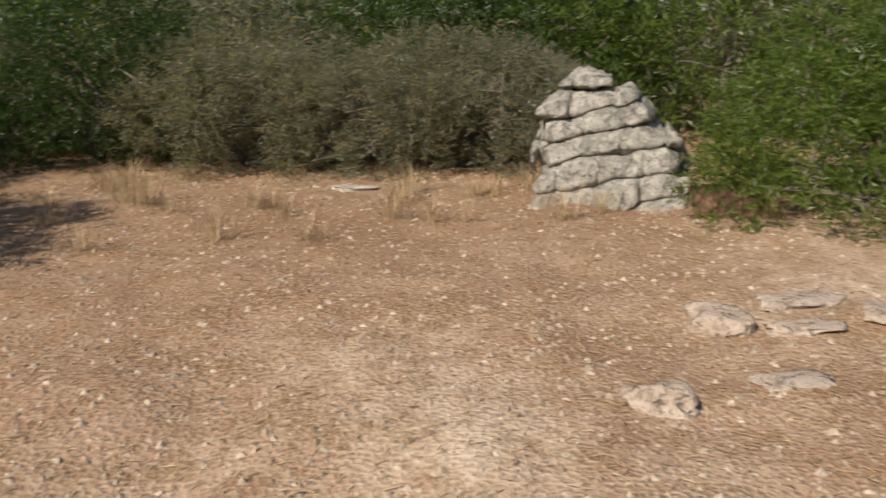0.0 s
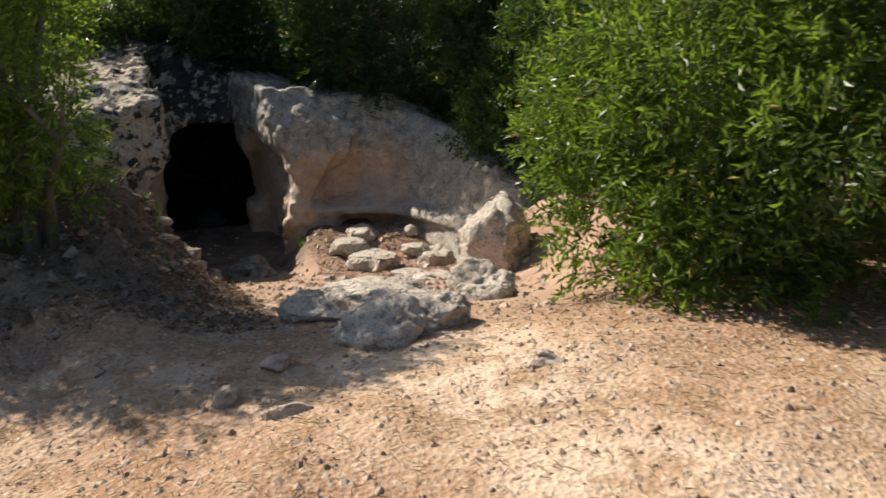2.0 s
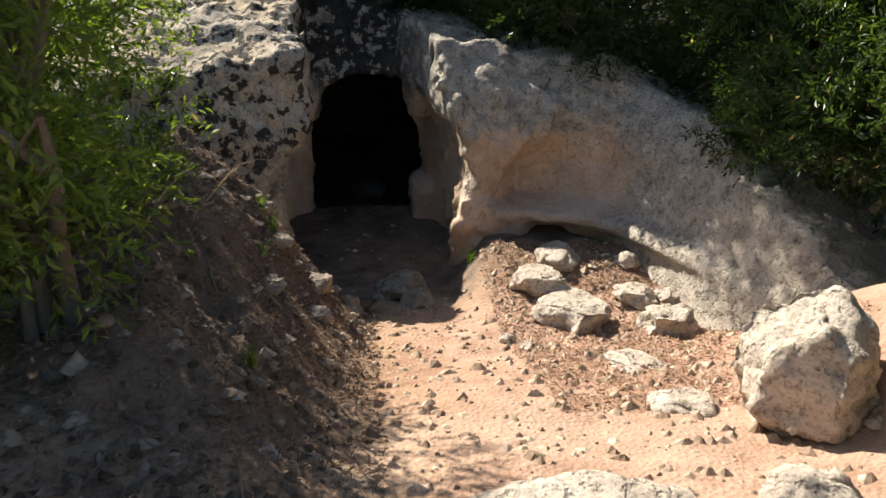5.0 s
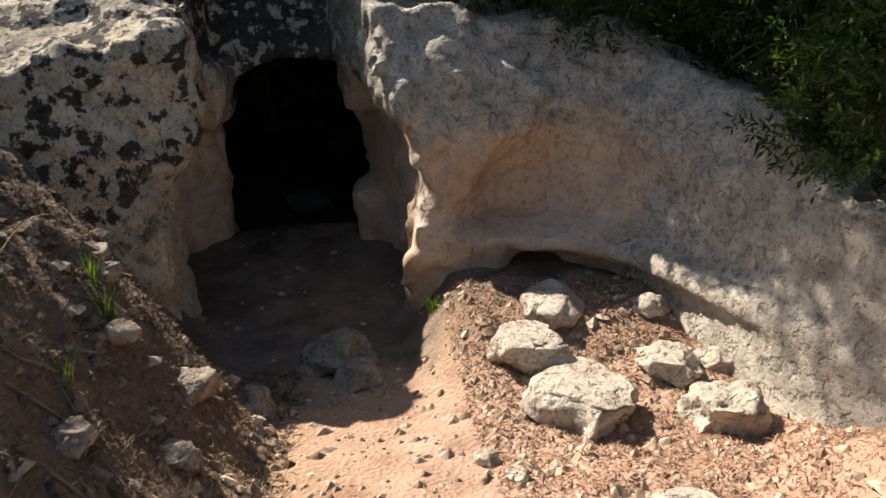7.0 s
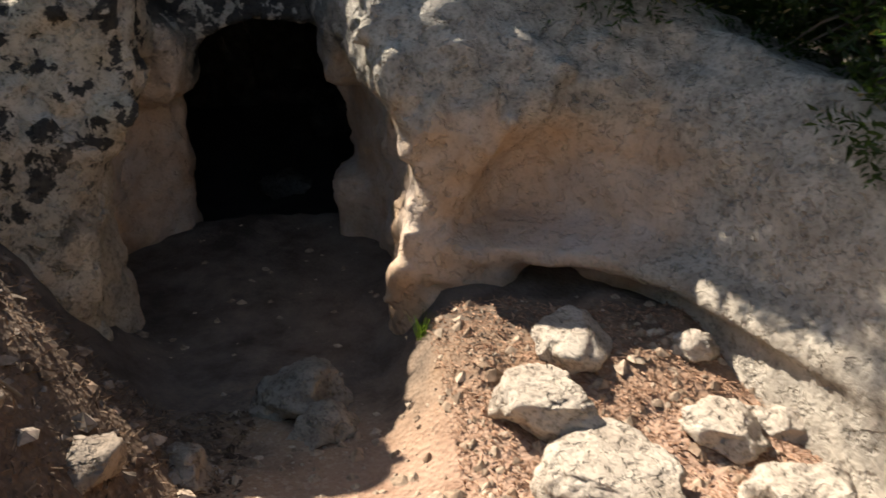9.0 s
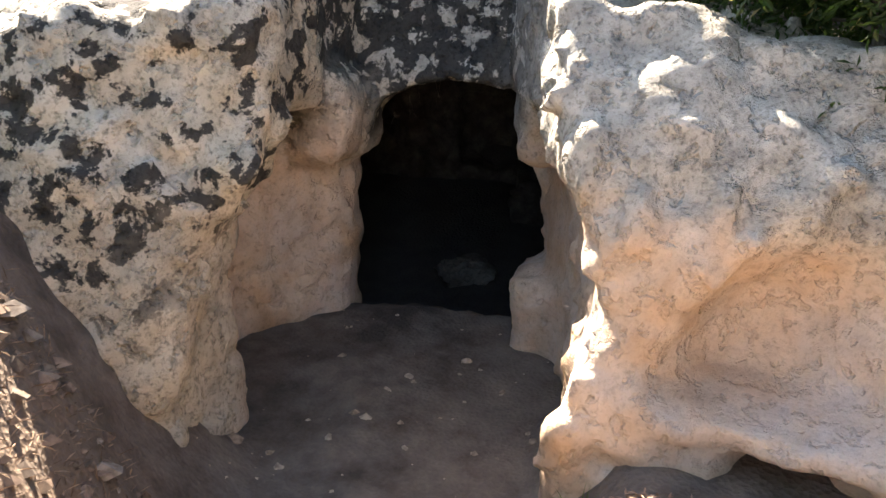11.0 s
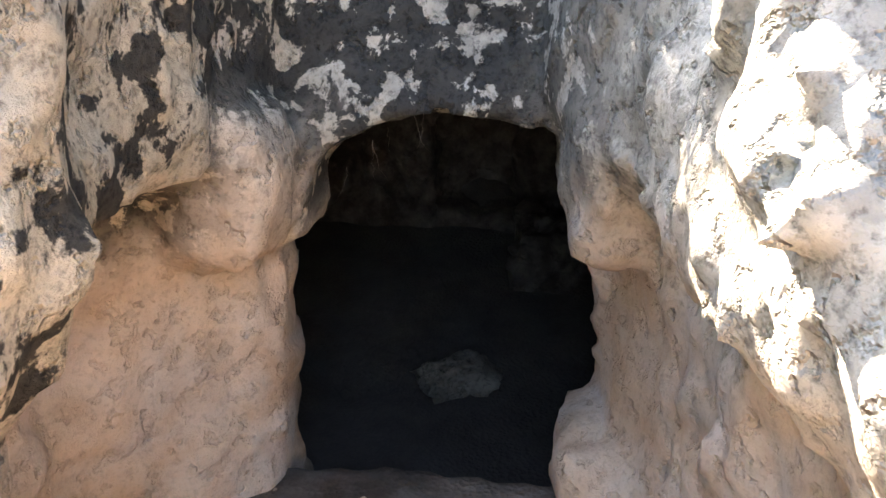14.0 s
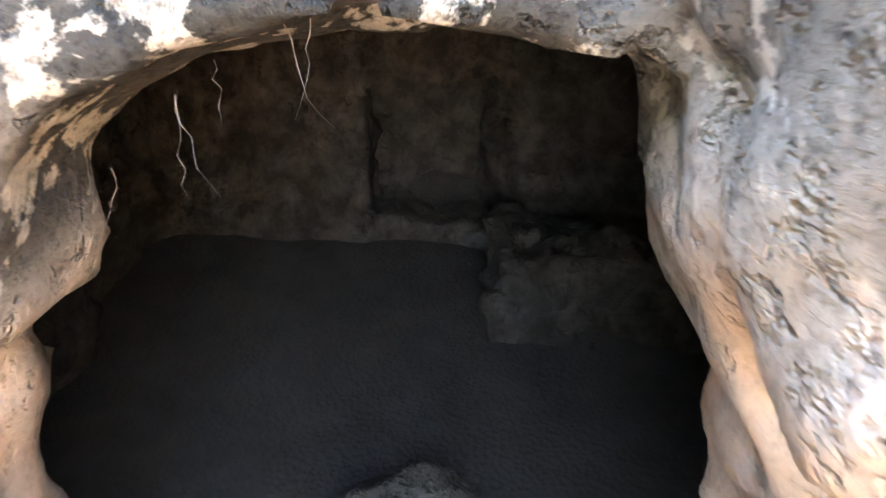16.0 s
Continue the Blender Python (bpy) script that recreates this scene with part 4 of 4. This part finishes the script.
def blades(name, pts, rs, lo, hi, material, label, category, lie=0.5, width=0.004, lift=0.0):
    """Straw and fallen leaves: one narrow bent blade each, in one mesh."""
    n = len(pts)
    ln = lo + (hi - lo) * rs.rand(n)
    ang = rs.rand(n) * 2 * np.pi
    tilt = np.where(rs.rand(n) < lie, 0.05 + 0.25 * rs.rand(n), 0.6 + 0.9 * rs.rand(n))
    d = np.stack([np.cos(ang) * np.cos(tilt), np.sin(ang) * np.cos(tilt), np.sin(tilt)], -1)
    w = np.stack([-np.sin(ang), np.cos(ang), 0.3 * rs.normal(size=n)], -1) * width * (0.6 + 0.8 * rs.rand(n))[:, None]
    root = np.stack([pts[:, 0], pts[:, 1], ground_z(pts[:, 0], pts[:, 1]) + 0.004 + lift * rs.rand(n)], -1)
    mid = root + d * (ln * 0.55)[:, None]
    tip = root + d * ln[:, None] + np.array([0, 0, -0.1]) * ln[:, None]
    v = np.stack([root - w * 0.5, root + w * 0.5, mid + w, tip, mid - w], 1).reshape(-1, 3)
    return tagged(new(name, mesh_from(name, v, np.arange(5 * n).reshape(-1, 5), material, False)), label, category, kind="stuff")


def box_area(x0, x1, y0, y1, test=None):
    def inside(rs, n):
        p = np.stack([x0 + (x1 - x0) * rs.rand(n), y0 + (y1 - y0) * rs.rand(n)], -1)
        return p if test is None else p[test(p[:, 0], p[:, 1], rs)]
    return inside


def terrace_test(x, y, rs):
    a, b = to_local(x, y)
    return (a > 6.6) | (b > 2.6)


def trench_test(x, y, rs):
    a, b = to_local(x, y)
    return (a > -0.2) & (a < 7.2) & (b > np.where(a < 2, -0.7, -0.25)) & (b < np.where(a < 2, 0.8, 2.3)) & ((a > 2.6) | (rs.rand(len(x)) < 0.12))


def bay_test(x, y, rs):
    a, b = to_local(x, y)
    return (a > 1.9) & (a < 5.2) & (b > 0.9) & (b < 2.4)


def bank_test(x, y, rs):
    a, b = to_local(x, y)
    return (b < 0.05) & (b > -2.6) & (a > 2.3) & (a < 6.9)


rs = np.random.RandomState(21)
pebble_field("gravel", scatter(rs, 32000, box_area(-5.4, 3.2, -2, 8, terrace_test)), rs, 0.004, 0.022, M_PEBBLE, "pale gravel scattered over dry earth", "gravel")
pebble_field("rubble", scatter(rs, 2600, box_area(-12, -4.4, -3.6, 1.2, trench_test)), rs, 0.004, 0.045, M_PEBBLE, "crumbled limestone rubble on the trench floor", "rubble")
pebble_field("bank_rubble", scatter(rs, 1500, box_area(-10, -2.8, -4.6, 0.2, bank_test)), rs, 0.005, 0.055, M_SHARD, "broken stones in the dark earth bank", "rubble")
pebble_field("slope_rubble", scatter(rs, 850, box_area(-10, -4, -1.4, 1.4, bay_test)), rs, 0.006, 0.045, M_PEBBLE, "broken limestone bits on the reddish slope", "rubble")
pebble_field("earth_clods", scatter(rs, 4200, box_area(-10, -2.8, -4.6, 0.4, bank_test)), rs, 0.008, 0.042, M_CLOD, "dark crumbling clods of earth on the bank", "earth")
blades("dry_grass", scatter(rs, 46000, box_area(-5.4, 3.4, -1.6, 8.2, terrace_test)), rs, 0.02, 0.07, M_STRAW, "short dry straw and trampled grass", "dry grass", 0.9, 0.0016)
blades("leaf_litter", scatter(rs, 16000, box_area(-10, -4, -1.4, 1.4, bay_test)), rs, 0.015, 0.045, M_LITTER, "reddish dry leaf litter on the slope", "leaf litter", 0.95, 0.0035)
blades("bank_litter", scatter(rs, 22000, box_area(-10, -2.8, -4.6, 0.2, bank_test)), rs, 0.02, 0.07, M_TWIG, "brown twigs and leaf litter on the bank", "leaf litter", 0.9, 0.0026)


# ---- tufts, twigs and roots ----
def tuft(x, y, height, count, seed, material, label, spread=0.08, name="grass_tuft"):
    """A clump of thin curved blades."""
    r = np.random.RandomState(seed)
    v, f = [], []
    for i in range(count):
        ang = r.rand() * 2 * math.pi
        lean = 0.15 + 0.5 * r.rand()
        hh = height * (0.5 + 0.6 * r.rand())
        d = Vector((math.cos(ang), math.sin(ang), 0))
        s = Vector((-d.y, d.x, 0)) * 0.0022
        b0 = d * spread * r.rand() + Vector((0, 0, -0.01))
        k = len(v)
        for t in (0.0, 0.4, 0.75):
            c = b0 + d * lean * hh * t * t + Vector((0, 0, hh * t))
            v += [tuple(c - s * (1 - 0.5 * t)), tuple(c + s * (1 - 0.5 * t))]
        c = b0 + d * lean * hh + Vector((0, 0, hh * 0.92))
        v.append(tuple(c))
        f += [(k, k + 1, k + 3), (k, k + 3, k + 2), (k + 2, k + 3, k + 5), (k + 2, k + 5, k + 4), (k + 4, k + 5, k + 6)]
    ob = new(name, mesh_from(name, v, f, material, False))
    ob.matrix_world = pose(x, y, float(ground_z(x, y)))
    return tagged(ob, label, "grass", "tufts of grass")


rt = np.random.RandomState(77)
for i in range(44):
    tx, ty = -4.4 + 5.6 * rt.rand(), 4.6 + 3.0 * rt.rand() ** 0.7
    tuft(tx, ty, 0.14 + 0.16 * rt.rand(), 70, 500 + i, M_STRAW, "tuft of standing dry straw-coloured grass", 0.16)
for i in range(12):
    tuft(1.9 + 0.5 * rt.rand(), 5.75 + 0.5 * rt.rand(), 0.2 + 0.1 * rt.rand(), 60, 560 + i, M_LITTER, "tuft of dry reddish grass beside the outcrop", 0.12)
for i, (tx, ty) in enumerate(((-8.1, -2.25), (-8.25, -2.4), (-7.6, -2.1), (-6.4, -1.6), (-9.95, -1.3))):
    tuft(tx, ty, 0.13 + 0.05 * rt.rand(), 45, 580 + i, M_LEAF, "small tuft of green grass on bare earth", 0.04)


def strand(name, pts, r0, material, label, category, group=""):
    v, f = [], []
    tube(v, f, pts, [r0 * (1 - 0.75 * i / (len(pts) - 1)) for i in range(len(pts))], 5)
    o = Vector(pts[0])
    ob = new(name, mesh_from(name, np.array(v) - np.array(o), f, material))
    ob.matrix_world = pose(*o)
    return tagged(ob, label, category, group)


for i in range(6):
    rb = -0.40 + 0.075 * i + 0.03 * rt.normal()
    z0 = 0.17 - 0.5 * (abs(rb - 0.08) / 0.6) ** 2.5
    ln = 0.08 + 0.07 * rt.rand()
    sway = 0.03 * rt.normal()
    pts = [from_local(-0.40 + 0.004 * rt.normal(), rb + sway * (k / 7) ** 2 + 0.004 * rt.normal(), z0 + 0.07 - ln * k / 7) for k in range(8)]
    strand("hanging_root", pts, 0.0010, M_BARK, "thin dry root hanging from the door arch", "root", "roots over the door")
for i in range(26):
    la, lb = 2.9 + 5.2 * rt.rand(), -0.25 - 1.5 * rt.rand()
    p0 = from_local(la, lb)
    ang, ln = rt.rand() * 6.28, 0.12 + 0.35 * rt.rand()
    pts = []
    for k in range(5):
        px, py = p0.x + math.cos(ang) * ln * k / 4 + 0.01 * rt.normal(), p0.y + math.sin(ang) * ln * k / 4 + 0.01 * rt.normal()
        pts.append((px, py, float(ground_z(px, py)) + 0.012 + 0.02 * rt.rand()))
    strand("twig", pts, 0.006, M_BARK, "dry twig lying on the earth bank", "twig", "twigs on the bank")
for la, lb, lz, reach, rise in ((4.2, -0.86, -0.25, 0.34, 0.16), (4.6, -1.1, -0.1, 0.28, 0.2), (3.7, -0.9, -0.35, 0.22, 0.12)):
    foot = from_local(la, lb)
    z0 = float(ground_z(foot.x, foot.y))
    pts = [from_local(la - 0.1 * k / 6, lb + reach * k / 6, z0 + rise * math.sin(1.9 * k / 6) * 1.3) for k in range(7)]
    strand("grass_stalk", pts, 0.004, M_STRAW, "long dry grass stalk bending from the bank", "grass", "stalks on the bank")
